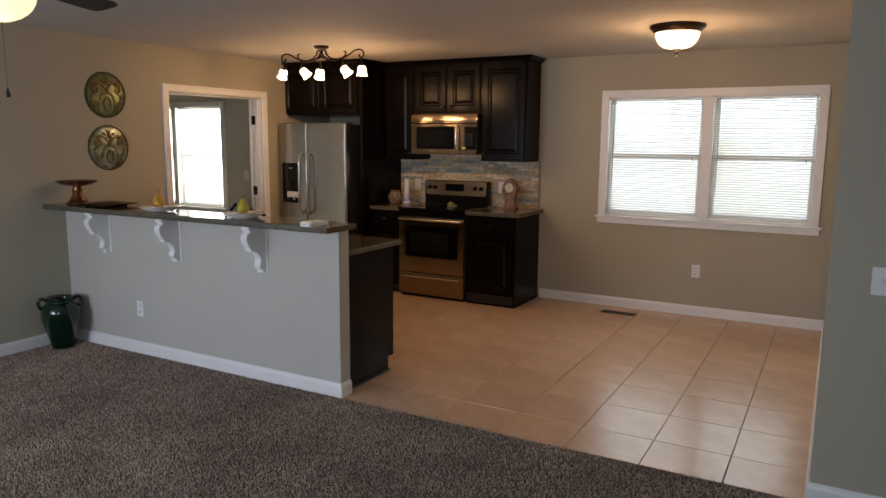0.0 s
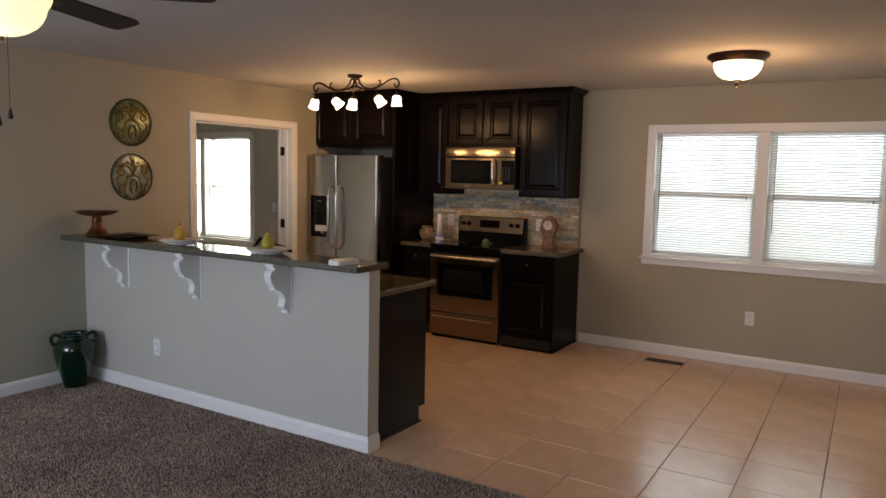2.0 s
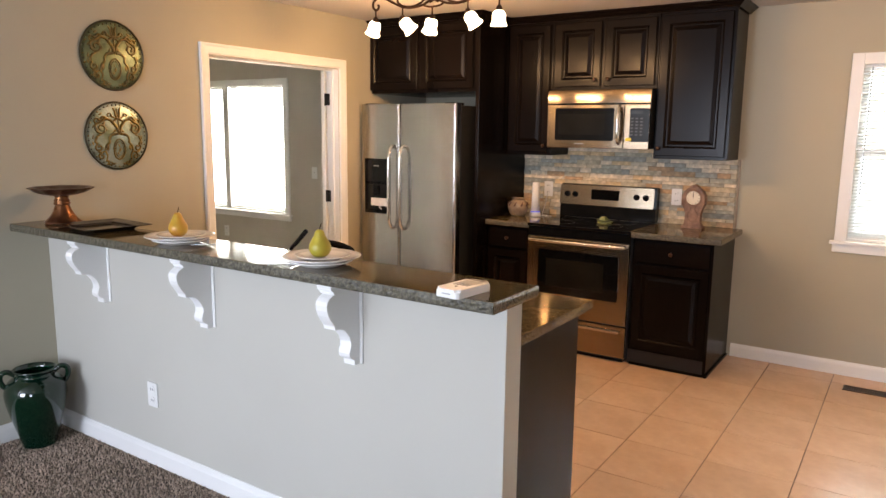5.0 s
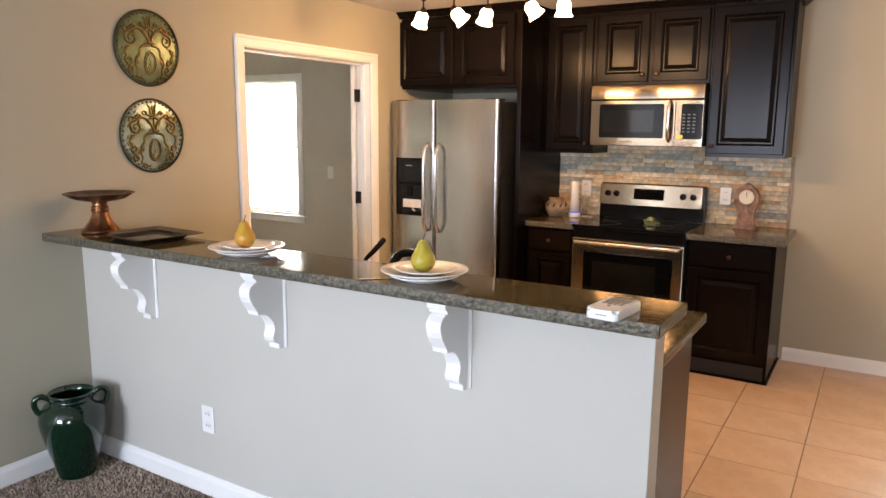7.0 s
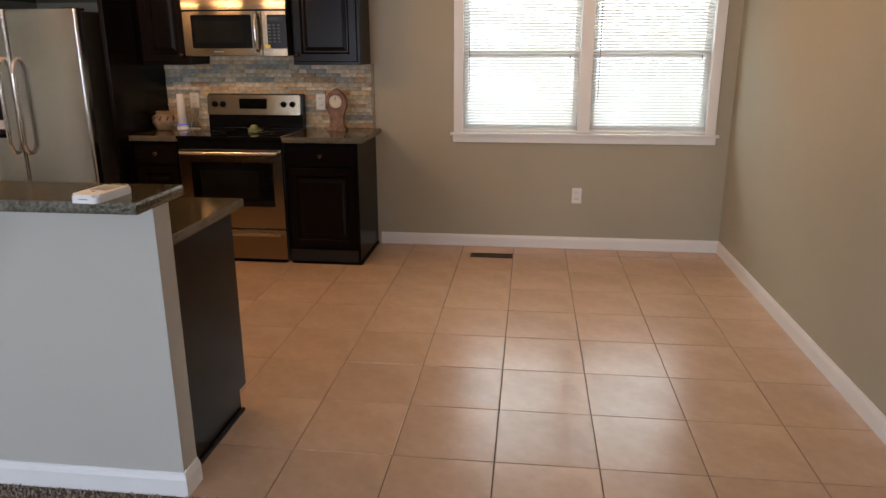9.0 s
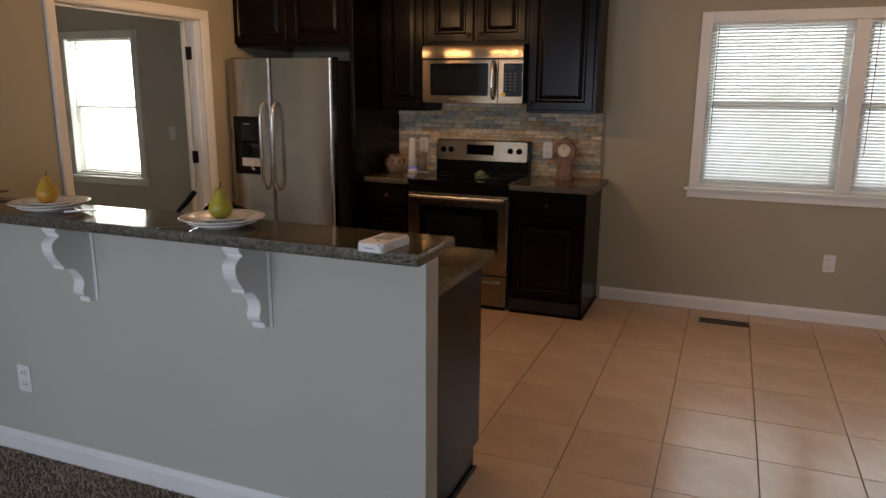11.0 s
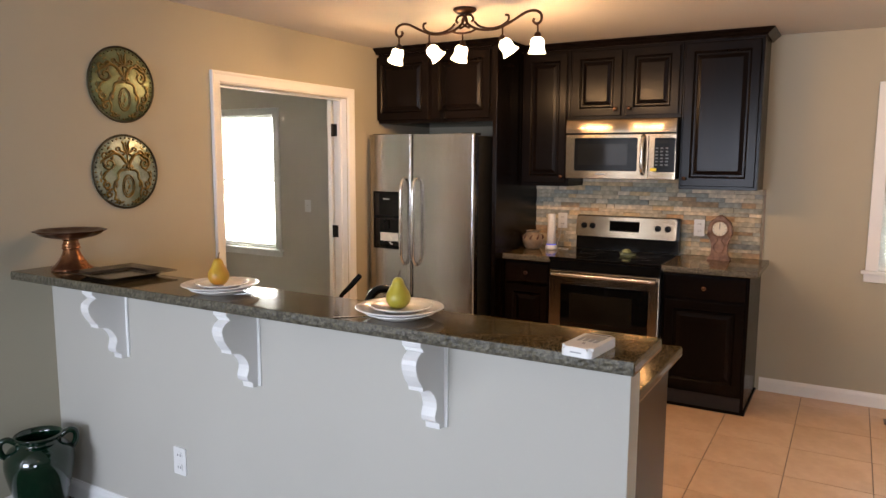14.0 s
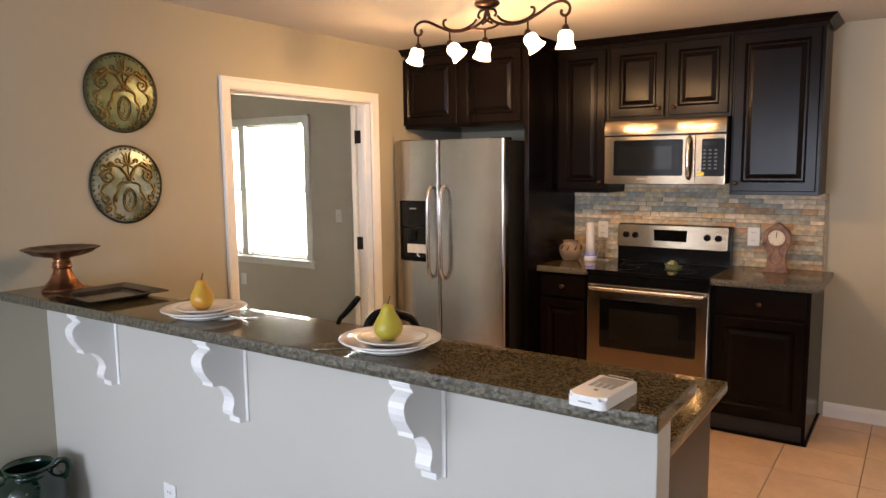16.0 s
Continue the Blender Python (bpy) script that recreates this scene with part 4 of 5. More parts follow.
part("handle", tube(smooth_line([(-3.313, MYF - 0.006, 1.742), (-3.313, MYF - 0.034, 1.725), (-3.313, MYF - 0.048, 1.68), (-3.313, MYF - 0.050, 1.61), (-3.313, MYF - 0.048, 1.55), (-3.313, MYF - 0.034, 1.505), (-3.313, MYF - 0.006, 1.488)]), 0.012, 12), M_HANDLE, dm, "bowed steel handle", smooth=True)
cpm = part("control_column", box(-3.280, MYF - 0.006, MZ0, MX1, MYF + 0.0195, 1.7545, 0.004), M_STEELH, mw)
part("keypad", prism([(px - 3.172, pz + 1.615) for px, pz in rounded(0.135, 0.225, 0.010)], 1, MYF - 0.0085, MYF - 0.0063), M_BLACK, cpm)
part("display", box(-3.235, MYF - 0.0098, 1.69, -3.150, MYF - 0.0088, 1.712), M_GREYGLASS, cpm)
for r in range(6):
    for c in range(3):
        part("key", box(-3.232 + c * 0.033, MYF - 0.0096, 1.655 - r * 0.022, -3.215 + c * 0.033, MYF - 0.0088, 1.664 - r * 0.022), M_KEY, cpm)
part("sticker", box(-3.263, MYF - 0.0108, 1.508, -3.224, MYF - 0.0089, 1.528), M_YELLOW, cpm, "yellow paper sticker")

# ---- outlets and switches ----


def outlet(x, y, z, face, label, switch=False):
    """face: 's' plate looks to -y on a wall."""
    t = thing("light_switch" if switch else "wall_outlet", (x, y, z), label, "switch" if switch else "outlet")
    part("plate", prism([(x + a, z + b) for a, b in rounded(0.072, 0.117, 0.006)], 1, y - 0.006, y - 0.0003), M_WHITEPL, t)
    if switch:
        part("toggle", box(x - 0.006, y - 0.018, z - 0.002, x + 0.006, y - 0.0062, z + 0.012, 0.002), M_WHITEPL, t)
    else:
        for dz in (0.026, -0.026):
            s = part("socket", prism([(x + a, z + dz + b) for a, b in rounded(0.034, 0.030, 0.010)], 1, y - 0.0085, y - 0.0062), M_WHITEPL, t)
            part("slot", box(x - 0.009, y - 0.0092, z + dz - 0.005, x - 0.006, y - 0.0086, z + dz + 0.006), M_SLOT, s)
            part("slot", box(x + 0.006, y - 0.0092, z + dz - 0.005, x + 0.009, y - 0.0086, z + dz + 0.006), M_SLOT, s)
    part("screw", lathe([(0.0, 0.0), (0.003, 0.0), (0.003, 0.001), (0.0, 0.0012)], 10, (x, y - 0.0062, z), m=Matrix.Rotation(radians(90), 3, "X")), M_WHITEPL, t)


outlet(-4.408, BAR_Y0, 0.345, "s", "white duplex outlet on the half wall")
outlet(-1.04, YB, 0.417, "s", "white duplex outlet under the window")
outlet(-3.0, YB - 0.024, 1.11, "s", "white duplex outlet set in the stone backsplash")
outlet(-4.012, YB - 0.024, 1.115, "s", "white outlet in the stone backsplash behind the paper roll")
outlet(0.231, 3.76, 1.03, "s", "white light switch on the end wall", switch=True)
outlet(-6.59, YB, 1.13, "s", "white light switch in the next room", switch=True)
outlet(-7.95, YB, 0.43, "s", "white outlet under the far window")

# ---- corbels ----
CAP = [(0.0, 0.0), (0.150, 0.0), (0.153, -0.006), (0.151, -0.015), (0.144, -0.021), (0.139, -0.023), (0.138, -0.030), (0.132, -0.034), (0.0, -0.034)]
SCROLL = [(0.0, -0.034), (0.136, -0.034), (0.152, -0.042), (0.163, -0.053), (0.167, -0.066), (0.165, -0.083), (0.158, -0.101), (0.147, -0.118), (0.135, -0.132),
          (0.128, -0.141), (0.128, -0.152), (0.098, -0.154), (0.083, -0.161), (0.067, -0.176), (0.055, -0.193), (0.048, -0.210), (0.048, -0.226), (0.054, -0.238), (0.058, -0.250),
          (0.055, -0.263), (0.045, -0.272), (0.034, -0.275), (0.030, -0.280), (0.030, -0.297), (0.0, -0.297)]
for x in (-4.698, -3.942, -3.144):
    t = thing("corbel", (x, BAR_Y0, BAR_Z - 0.04), "white painted scroll corbel under the bar top", "bracket", "bar corbels")
    for name, outline, inset in (("cap", CAP, 0.0), ("bracket", SCROLL, 0.007)):
        bm = prism([(BAR_Y0 - 0.001 - 1.02 * a, BAR_Z - 0.041 + 1.04 * b) for a, b in outline], 0, x - 0.070 + inset, x - 0.004 - inset)
        bmesh.ops.bevel(bm, geom=[e for e in bm.edges if abs(e.verts[0].co.x - e.verts[1].co.x) < 1e-6], offset=0.0012, segments=1, affect="EDGES")
        part(name, bm, M_TRIM, t)
    part("back_plate", box(x - 0.074, BAR_Y0 - 0.006, BAR_Z - 0.350, x + 0.002, BAR_Y0 - 0.0004, BAR_Z - 0.040, 0.002), M_TRIM, t)

# ---- things on the bar ----


def pear(x, y, z, material, label, lean, turn):
    t = thing("pear", (x, y, z), label, "pear", "pears on the plates")
    prof = [(0.0, 0.002), (0.010, 0.0), (0.024, 0.004), (0.036, 0.018), (0.040, 0.034), (0.037, 0.050), (0.029, 0.066), (0.022, 0.080), (0.018, 0.092), (0.012, 0.101), (0.004, 0.104), (0.0, 0.102)]
    m = Euler((radians(lean), 0, radians(turn))).to_matrix()
    pts = [Vector((r, 0, h)) for r, h in prof]
    sm = smooth_line(pts, 4)
    bm = lathe([(max(0.0, p.x), p.z) for p in sm], 32, wob=lambda a, r, h: 0.03 * math.sin(2 * a + h * 30) + 0.02 * math.sin(a * 3))
    bm.transform(m.to_4x4() @ Matrix.Scale(0.95, 4))
    part("fruit", bm, material, t, smooth=True, local=True)
    s = tube([m @ Vector(p) for p in ((0, 0, 0.093), (0.002, 0, 0.104), (0.006, 0.001, 0.115), (0.007, 0.002, 0.121))], 0.0018, 7)
    part("stem", s, M_STEM, t, "short dry brown stem", local=True)


def plate(x, y, z, r, h, name, label, well=0.62):
    t = thing(name, (x, y, z), label, "plate", "white plates")
    prof = [(0.0, 0.004), (r * well * 0.9, 0.004), (r * well, 0.0), (r * well + 0.003, 0.003), (r * 0.86, h * 0.62), (r, h - 0.001), (r + 0.0006, h + 0.0008), (r - 0.002, h + 0.0022),
            (r * 0.86, h * 0.62 + 0.004), (r * well + 0.004, 0.0085), (r * well - 0.006, 0.0072), (0.0, 0.0072)]
    part("dish", lathe(prof, 64, wob=lambda a, q, hh: 0.004 * math.cos(16 * a) if q > r * 0.9 else 0), M_PORC, t, smooth=True, local=True)
    return t


for x, y, who, material, lab, lean, turn in ((-3.294, 3.702, "b", M_PEAR, "ripe yellow-green pear standing on white plates", 2, 20), (-4.090, 3.702, "a", M_PEARRED, "yellow pear with a red blush standing on white plates", -3, 70)):
    plate(x, y, BAR_Z + 0.0005, 0.112, 0.016, "side_plate", "white porcelain plate at the bottom of a stack", 0.70)
    plate(x, y, BAR_Z + 0.0095, 0.140, 0.023, "dinner_plate", "wide-rimmed white porcelain dinner plate in a stack", 0.60)
    plate(x + 0.004, y + 0.004, BAR_Z + 0.0185, 0.098, 0.017, "dessert_plate", "small white porcelain plate on top of a stack", 0.62)
    pear(x - 0.004, y - 0.002, BAR_Z + 0.0268, material, lab, lean, turn)


def fork(x, y, turn, label):
    t = thing("fork", (x, y, BAR_Z + 0.0005), label, "fork", "forks", turn)
    out = [(-0.10, -0.004), (-0.095, -0.006), (-0.02, -0.003), (0.03, -0.003), (0.045, -0.009), (0.05, -0.011), (0.05, 0.011), (0.045, 0.009), (0.03, 0.003), (-0.02, 0.003), (-0.095, 0.006), (-0.10, 0.004)]
    bm = bmesh.new()
    prism([(a, b) for a, b in out], 2, 0.0004, 0.0022, bm)
    part("handle", bm, M_CUTLERY, t, local=True)
    for k in range(4):
        part("tine", box(0.0505, -0.0105 + k * 0.006, 0.0006, 0.085, -0.0080 + k * 0.006, 0.0020), M_CUTLERY, t, local=True)


fork(-3.385, 3.643, 42, "silver fork lying half under the plates")
fork(-3.992, 3.715, 222, "silver fork lying half under the plates")

# thermostat-like remote
rm = thing("remote_control", (-2.650, 3.622, BAR_Z), "white plastic handset with a small grey screen lying on the bar", "remote", turn=-5.5)
bm = bmesh.new()
prism(rounded(0.086, 0.165, 0.014), 2, 0.0005, 0.026, bm)
bmesh.ops.bevel(bm, geom=[e for e in bm.edges if e.verts[0].co.z > 0.02 and e.verts[1].co.z > 0.02], offset=0.007, segments=3, affect="EDGES")
part("case", bm, M_WHITEPL, rm, local=True)
part("screen", box(-0.030, 0.018, 0.0262, 0.030, 0.058, 0.0268), M_GREYPL, rm, "grey screen", local=True)
part("slot", box(-0.032, 0.066, 0.0262, 0.032, 0.075, 0.0268), M_SLOT, rm, local=True)
for r in range(3):
    for c in range(4):
        part("key", box(-0.028 + c * 0.015, 0.006 - r * 0.011, 0.0262, -0.018 + c * 0.015, 0.013 - r * 0.011, 0.0276), M_GREYPL, rm, local=True)
part("button", lathe([(0.0, 0.0262), (0.005, 0.0262), (0.005, 0.0275), (0.0, 0.0278)], 14, (0.0, -0.035, 0)), M_GREYTXT, rm, local=True)
part("front_print", box(-0.015, -0.0833, 0.011, 0.015, -0.0826, 0.014), M_GREYPL, rm, local=True)

# cake stand
cs = thing("cake_stand", (-5.040, 3.730, BAR_Z), "antique copper pedestal stand with a scalloped dark dish", "cake stand")
part("foot", lathe([(0.0, 0.0005), (0.080, 0.0005), (0.084, 0.006), (0.080, 0.014), (0.070, 0.022), (0.060, 0.034), (0.048, 0.052), (0.038, 0.074), (0.033, 0.090), (0.032, 0.094), (0.0, 0.094)], 48,
     wob=lambda a, r, z: 0.035 * math.cos(8 * a) if z < 0.06 else 0.01 * math.cos(8 * a)), M_COPPER, cs, smooth=True, local=True)
part("collar", lathe([(0.0, 0.0945), (0.036, 0.0945), (0.040, 0.100), (0.036, 0.105), (0.034, 0.108), (0.038, 0.112), (0.034, 0.118), (0.030, 0.126), (0.034, 0.138), (0.0, 0.139)], 40), M_COPPER, cs, smooth=True, local=True)
part("dish", lathe([(0.0, 0.1395), (0.05, 0.1395), (0.08, 0.145), (0.113, 0.155), (0.130, 0.167), (0.143, 0.173), (0.145, 0.176), (0.140, 0.178), (0.128, 0.172), (0.10, 0.163), (0.06, 0.157), (0.0, 0.156)], 72,
     wob=lambda a, r, z: 0.028 * math.cos(12 * a) if r > 0.105 else 0), M_COPPERDK, cs, "dark tarnished scalloped dish", smooth=True, local=True)

# serving tray
tr = thing("serving_tray", (-4.715, 3.738, BAR_Z), "square dark bronze tray with a wide raised rim", "tray", turn=-4.0)
bm = bmesh.new()
rings = []
for half, h in ((0.105, 0.0005), (0.110, 0.004), (0.120, 0.012), (0.168, 0.020), (0.170, 0.0225), (0.166, 0.0235), (0.118, 0.0155), (0.108, 0.007), (0.103, 0.0045)):
    rings.append([bm.verts.new((a, b * 0.93, h)) for a, b in rounded(2 * half, 2 * half, 0.012, 3)])
for p, q in zip(rings, rings[1:]):
    n = len(p)
    for i in range(n):
        bm.faces.new((p[i], p[(i + 1) % n], q[(i + 1) % n], q[i]))
bm.faces.new(rings[0][::-1])
bm.faces.new(rings[-1])
part("tray", bm, M_TRAY, tr, local=True)

# faucet
fa = thing("faucet", (-3.71, 4.02, 0.915), "dark bronze kitchen faucet with a side lever behind the bar", "faucet")
part("base", lathe([(0.0, 0.0005), (0.030, 0.0005), (0.030, 0.006), (0.022, 0.012), (0.020, 0.10), (0.018, 0.13), (0.0, 0.132)], 24, (-3.66, 4.03, 0.915)), M_IRON, fa, smooth=True)
part("spout", tube(smooth_line([(-3.66, 4.03, 1.020), (-3.655, 4.045, 1.06), (-3.640, 4.075, 1.084), (-3.61, 4.12, 1.080), (-3.575, 4.17, 1.055), (-3.56, 4.19, 1.02)]), 0.017, 12, taper=lambda k: 1 - 0.15 * k), M_BLACKGLASS, fa, smooth=True)
part("lever", tube(smooth_line([(-3.80, 4.035, 1.02), (-3.785, 4.035, 1.055), (-3.75, 4.04, 1.09), (-3.705, 4.045, 1.138)]), 0.009, 10, taper=lambda k: 1.25 - 0.6 * abs(k - 0.85)), M_BLACK, fa, smooth=True)
part("valve", lathe([(0.0, 0.0005), (0.024, 0.0005), (0.022, 0.06), (0.018, 0.10), (0.0, 0.103)], 20, (-3.80, 4.035, 0.915)), M_IRON, fa, smooth=True)

# ---- green floor vase ----
vs = thing("vase", (-5.078, 3.55, 0.0), "glossy dark green glazed jar with two loop handles on the carpet", "vase")


def vase_scaled(bm):
    bm.transform(Matrix.Diagonal((0.85, 0.85, 0.865, 1)))
    return bm


outer = [(0.0, 0.004), (0.080, 0.004), (0.090, 0.012), (0.100, 0.05), (0.120, 0.12), (0.145, 0.21), (0.162, 0.29), (0.160, 0.345), (0.140, 0.385), (0.110, 0.408), (0.096, 0.420), (0.100, 0.436), (0.112, 0.446)]
sm = smooth_line([Vector((r, 0, h)) for r, h in outer], 3)
part("body", vase_scaled(lathe([(max(0, p.x), p.z) for p in sm] + [(0.114, 0.452), (0.108, 0.456), (0.098, 0.445), (0.090, 0.425), (0.100, 0.395), (0.125, 0.34), (0.0, 0.20)], 48, wob=lambda a, r, z: 0.006 * math.sin(3 * a + 9 * z))), M_VASE, vs, smooth=True, local=True)
for s in (62, 242):
    ca, sa = math.cos(radians(s)), math.sin(radians(s))
    pts = [(r * ca, r * sa, h) for r, h in ((0.098, 0.425), (0.135, 0.448), (0.165, 0.438), (0.172, 0.405), (0.160, 0.372), (0.148, 0.358))]
    part("handle", vase_scaled(tube(smooth_line(pts), 0.015, 10)), M_VASE, vs, smooth=True, local=True)

# ---- wall discs ----


def medallion(y, z, base, label, r=0.183):
    t = thing("wall_disc", (XL, y, z), label, "wall decor", "wall discs")

    def w(u, v, lift):
        """u to the right as seen from the room, v up."""
        d = math.hypot(u, v) / r
        return (0.004 + 0.020 * (1 - d * d) + lift, -u, v)
    bm = lathe([(0.0, 0.024), (r * 0.3, 0.0222), (r * 0.6, 0.0168), (r * 0.85, 0.0095), (r * 0.985, 0.0045), (r, 0.001), (r, 0.0)], 64, m=Matrix.Rotation(radians(90), 3, "Y"))
    part("disc", bm, base, t, smooth=True, local=True)
    part("rim", tube([(0.006, (r - 0.003) * math.cos(a), (r - 0.003) * math.sin(a)) for a in [2 * math.pi * i / 64 for i in range(65)]], 0.0055, 6), M_DARKRIM, t, local=True)

    def curve(seq, thick, end=0.45, n=6):
        pts = smooth_line([(u, v, 0) for u, v in seq], n)
        return tube([w(p.x, p.y, 0.0015) for p in pts], thick * 1.45, 6, taper=lambda k: 1.1 - (1.1 - end) * k)

    def curl(cu, cv, r0, a0, turns, s, lead, thick):
        """An arm that winds up into a spiral; a0 in degrees for the side s = 1."""
        seq = [(s * u, v) for u, v in lead]
        n = 9
        for i in range(n + 1):
            k = i / n
            q = r0 * (1 - 0.82 * k)
            a = radians(a0) - 2 * math.pi * turns * k
            seq.append((s * (cu + q * math.cos(a)), cv + q * math.sin(a)))
        return curve(seq, thick, n=4)

    def leaf(u, v, size, lean):
        bm = lathe([(0.0, -1.0), (0.30, -0.55), (0.42, 0.0), (0.26, 0.6), (0.0, 1.0)], 8)
        size *= 1.25
        bm.transform(Matrix.Translation(w(u, v, -0.001)) @ Matrix.Rotation(radians(lean), 4, "X") @ Matrix.Diagonal((0.006, size, size, 1)))
        return bm
    for s in (-1, 1):
        part("scroll", curl(0.098, 0.040, 0.036, 95, 1.5, s, [(0.004, 0.018), (0.014, 0.050), (0.042, 0.082), (0.072, 0.090)], 0.0052), M_GOLD, t, smooth=True, local=True)
        part("scroll", curl(0.118, 0.076, 0.018, 150, 1.1, s, [(0.060, 0.090), (0.082, 0.102)], 0.0042), M_GOLD, t, smooth=True, local=True)
        part("scroll", curl(0.048, 0.108, 0.015, 200, 1.0, -s, [(-0.020, 0.050), (-0.026, 0.080)], 0.0036), M_GOLD, t, smooth=True, local=True)
        part("arch_band", curve([(s * u, v) for u, v in ((0.008, 0.012), (0.040, 0.006), (0.056, -0.010), (0.058, -0.034), (0.074, -0.052), (0.080, -0.078), (0.070, -0.104), (0.074, -0.132))], 0.0046, 0.7), M_GOLD, t, smooth=True, local=True)
        part("scroll", curl(0.112, -0.062, 0.022, 60, 1.2, s, [(0.120, 0.000), (0.134, -0.028)], 0.0042), M_GOLD, t, smooth=True, local=True)
        part("scroll", curl(0.098, -0.108, 0.018, 80, 1.2, s, [(0.122, -0.082)], 0.0040), M_GOLD, t, smooth=True, local=True)
        part("scroll", curl(0.050, -0.146, 0.014, 40, 1.1, s, [(0.076, -0.132)], 0.0036), M_GOLD, t, smooth=True, local=True)
        for u, v, size, lean in ((0.082, 0.062, 0.017, 30), (0.118, 0.030, 0.016, -20), (0.132, 0.052, 0.013, 40), (0.072, 0.036, 0.013, -45), (0.104, 0.006, 0.013, 70), (0.066, -0.058, 0.019, 0),
                                 (0.140, -0.006, 0.012, 15), (0.142, -0.040, 0.011, -20), (0.090, -0.085, 0.012, 60), (0.030, 0.066, 0.012, 35), (0.022, 0.028, 0.014, 50), (0.092, 0.116, 0.012, 55), (0.028, -0.150, 0.012, 70)):
            part("leaf", leaf(s * u, v, size, -s * lean), M_GOLD, t, smooth=True, local=True)
        part("cup_side", curve([(s * u, v) for u, v in ((0.004, 0.092), (0.012, 0.112), (0.013, 0.132), (0.022, 0.150))], 0.0042, 0.7), M_GOLD, t, smooth=True, local=True)
    part("stem", tube([w(0, v, 0.002) for v in (0.014, 0.05, 0.085, 0.125, 0.148)], 0.0038, 7, taper=lambda k: 1.2 - 0.5 * k), M_GOLD, t, smooth=True, local=True)
    part("crown", leaf(0, 0.022, 0.022, 0), M_GOLD, t, smooth=True, local=True)
    for name, ru, rv, thick in (("cartouche", 0.033, 0.054, 0.0042), ("inner_ring", 0.024, 0.043, 0.0024)):
        part(name, tube([w(ru * math.cos(a), -0.072 + rv * math.sin(a), 0.0015) for a in [2 * math.pi * i / 36 for i in range(37)]], thick, 6), M_GOLD, t, smooth=True, local=True)
    for u, v, size in ((0.002, -0.050, 0.010), (-0.004, -0.072, 0.013), (0.007, -0.092, 0.009)):
        part("boss", leaf(u, v, size, 40 * u * 100), M_GOLD, t, smooth=True, local=True)
    for i in range(44):
        a = 2 * math.pi * i / 44
        part("bead", lathe([(0.0, -0.005), (0.005, -0.0025), (0.006, 0.001), (0.0, 0.005)], 6, w(0.166 * math.cos(a), 0.166 * math.sin(a), 0)), M_DARKRIM if i % 3 else M_GOLD, t, local=True)


medallion(4.162, 1.940, M_VERDI, "round green embossed metal disc with gold scrollwork")
medallion(4.160, 1.515, M_SILVER, "round silver-green embossed metal disc with gold scrollwork")

# ---- things on the kitchen counters ----
ck = thing("mantel_clock", (-2.838, 6.93, 0.913), "small carved brown wooden clock with a cream dial", "clock")
half = [(0.0, 0.0005), (0.066, 0.0005), (0.066, 0.020), (0.056, 0.026), (0.048, 0.040), (0.046, 0.070), (0.050, 0.100), (0.058, 0.130), (0.066, 0.150), (0.072, 0.170),
        (0.080, 0.185), (0.074, 0.200), (0.076, 0.225), (0.064, 0.255), (0.045, 0.275), (0.024, 0.285), (0.016, 0.298), (0.0, 0.304)]
outl = half + [(-a, b) for a, b in half[::-1]][1:-1]
bm = prism(outl, 1, -0.032, 0.032)
bmesh.ops.bevel(bm, geom=[e for e in bm.edges if abs(e.verts[0].co.y - e.verts[1].co.y) < 1e-6], offset=0.004, segments=1, affect="EDGES")
part("case", bm, M_CLOCK, ck, local=True)
part("plinth", box(-0.072, -0.042, 0.0003, 0.072, 0.042, 0.016, 0.003), M_CLOCK, ck, local=True)
part("bezel", tube([(0.052 * math.cos(a), -0.034, 0.212 + 0.052 * math.sin(a)) for a in [2 * math.pi * i / 36 for i in range(37)]], 0.006, 7), M_CLOCK, ck, local=True)
dial = part("dial", lathe([(0.0, 0.0), (0.048, 0.0), (0.048, 0.004), (0.0, 0.004)], 36, (0, -0.0322, 0.212), m=Matrix.Rotation(radians(90), 3, "X")), M_DIAL, ck, "cream clock face", local=True)
for i in range(12):
    a = math.pi * i / 6
    p = box(-0.0014, -0.0374, 0.036, 0.0014, -0.0364, 0.044)
    p.transform(Matrix.Translation((0, 0, 0.212)) @ Matrix.Rotation(a, 4, "Y"))
    part("hour_mark", p, M_SLOT, dial, local=True)
for ang, ln in ((-4, 0.030), (3, 0.040)):
    p = box(-0.0013, -0.0385, 0.0, 0.0013, -0.0376, ln)
    p.transform(Matrix.Translation((0, 0, 0.212)) @ Matrix.Rotation(radians(ang), 4, "Y"))
    part("clock_hand", p, M_SLOT, dial, local=True)
for s in (-1, 1):
    part("scroll", tube([(s * (0.062 + 0.016 * (1 - k / 14) * math.cos(k * 0.75)), -0.034, 0.165 + 0.018 * (1 - k / 14) * math.sin(k * 0.75)) for k in range(13)], 0.005, 6), M_CLOCK, ck, local=True)
    part("relief", tube(smooth_line([(s * 0.008, -0.034, 0.045), (s * 0.03, -0.034, 0.07), (s * 0.034, -0.034, 0.10), (s * 0.014, -0.034, 0.13), (s * 0.02, -0.034, 0.15)]), 0.005, 6), M_CLOCK, ck, local=True)

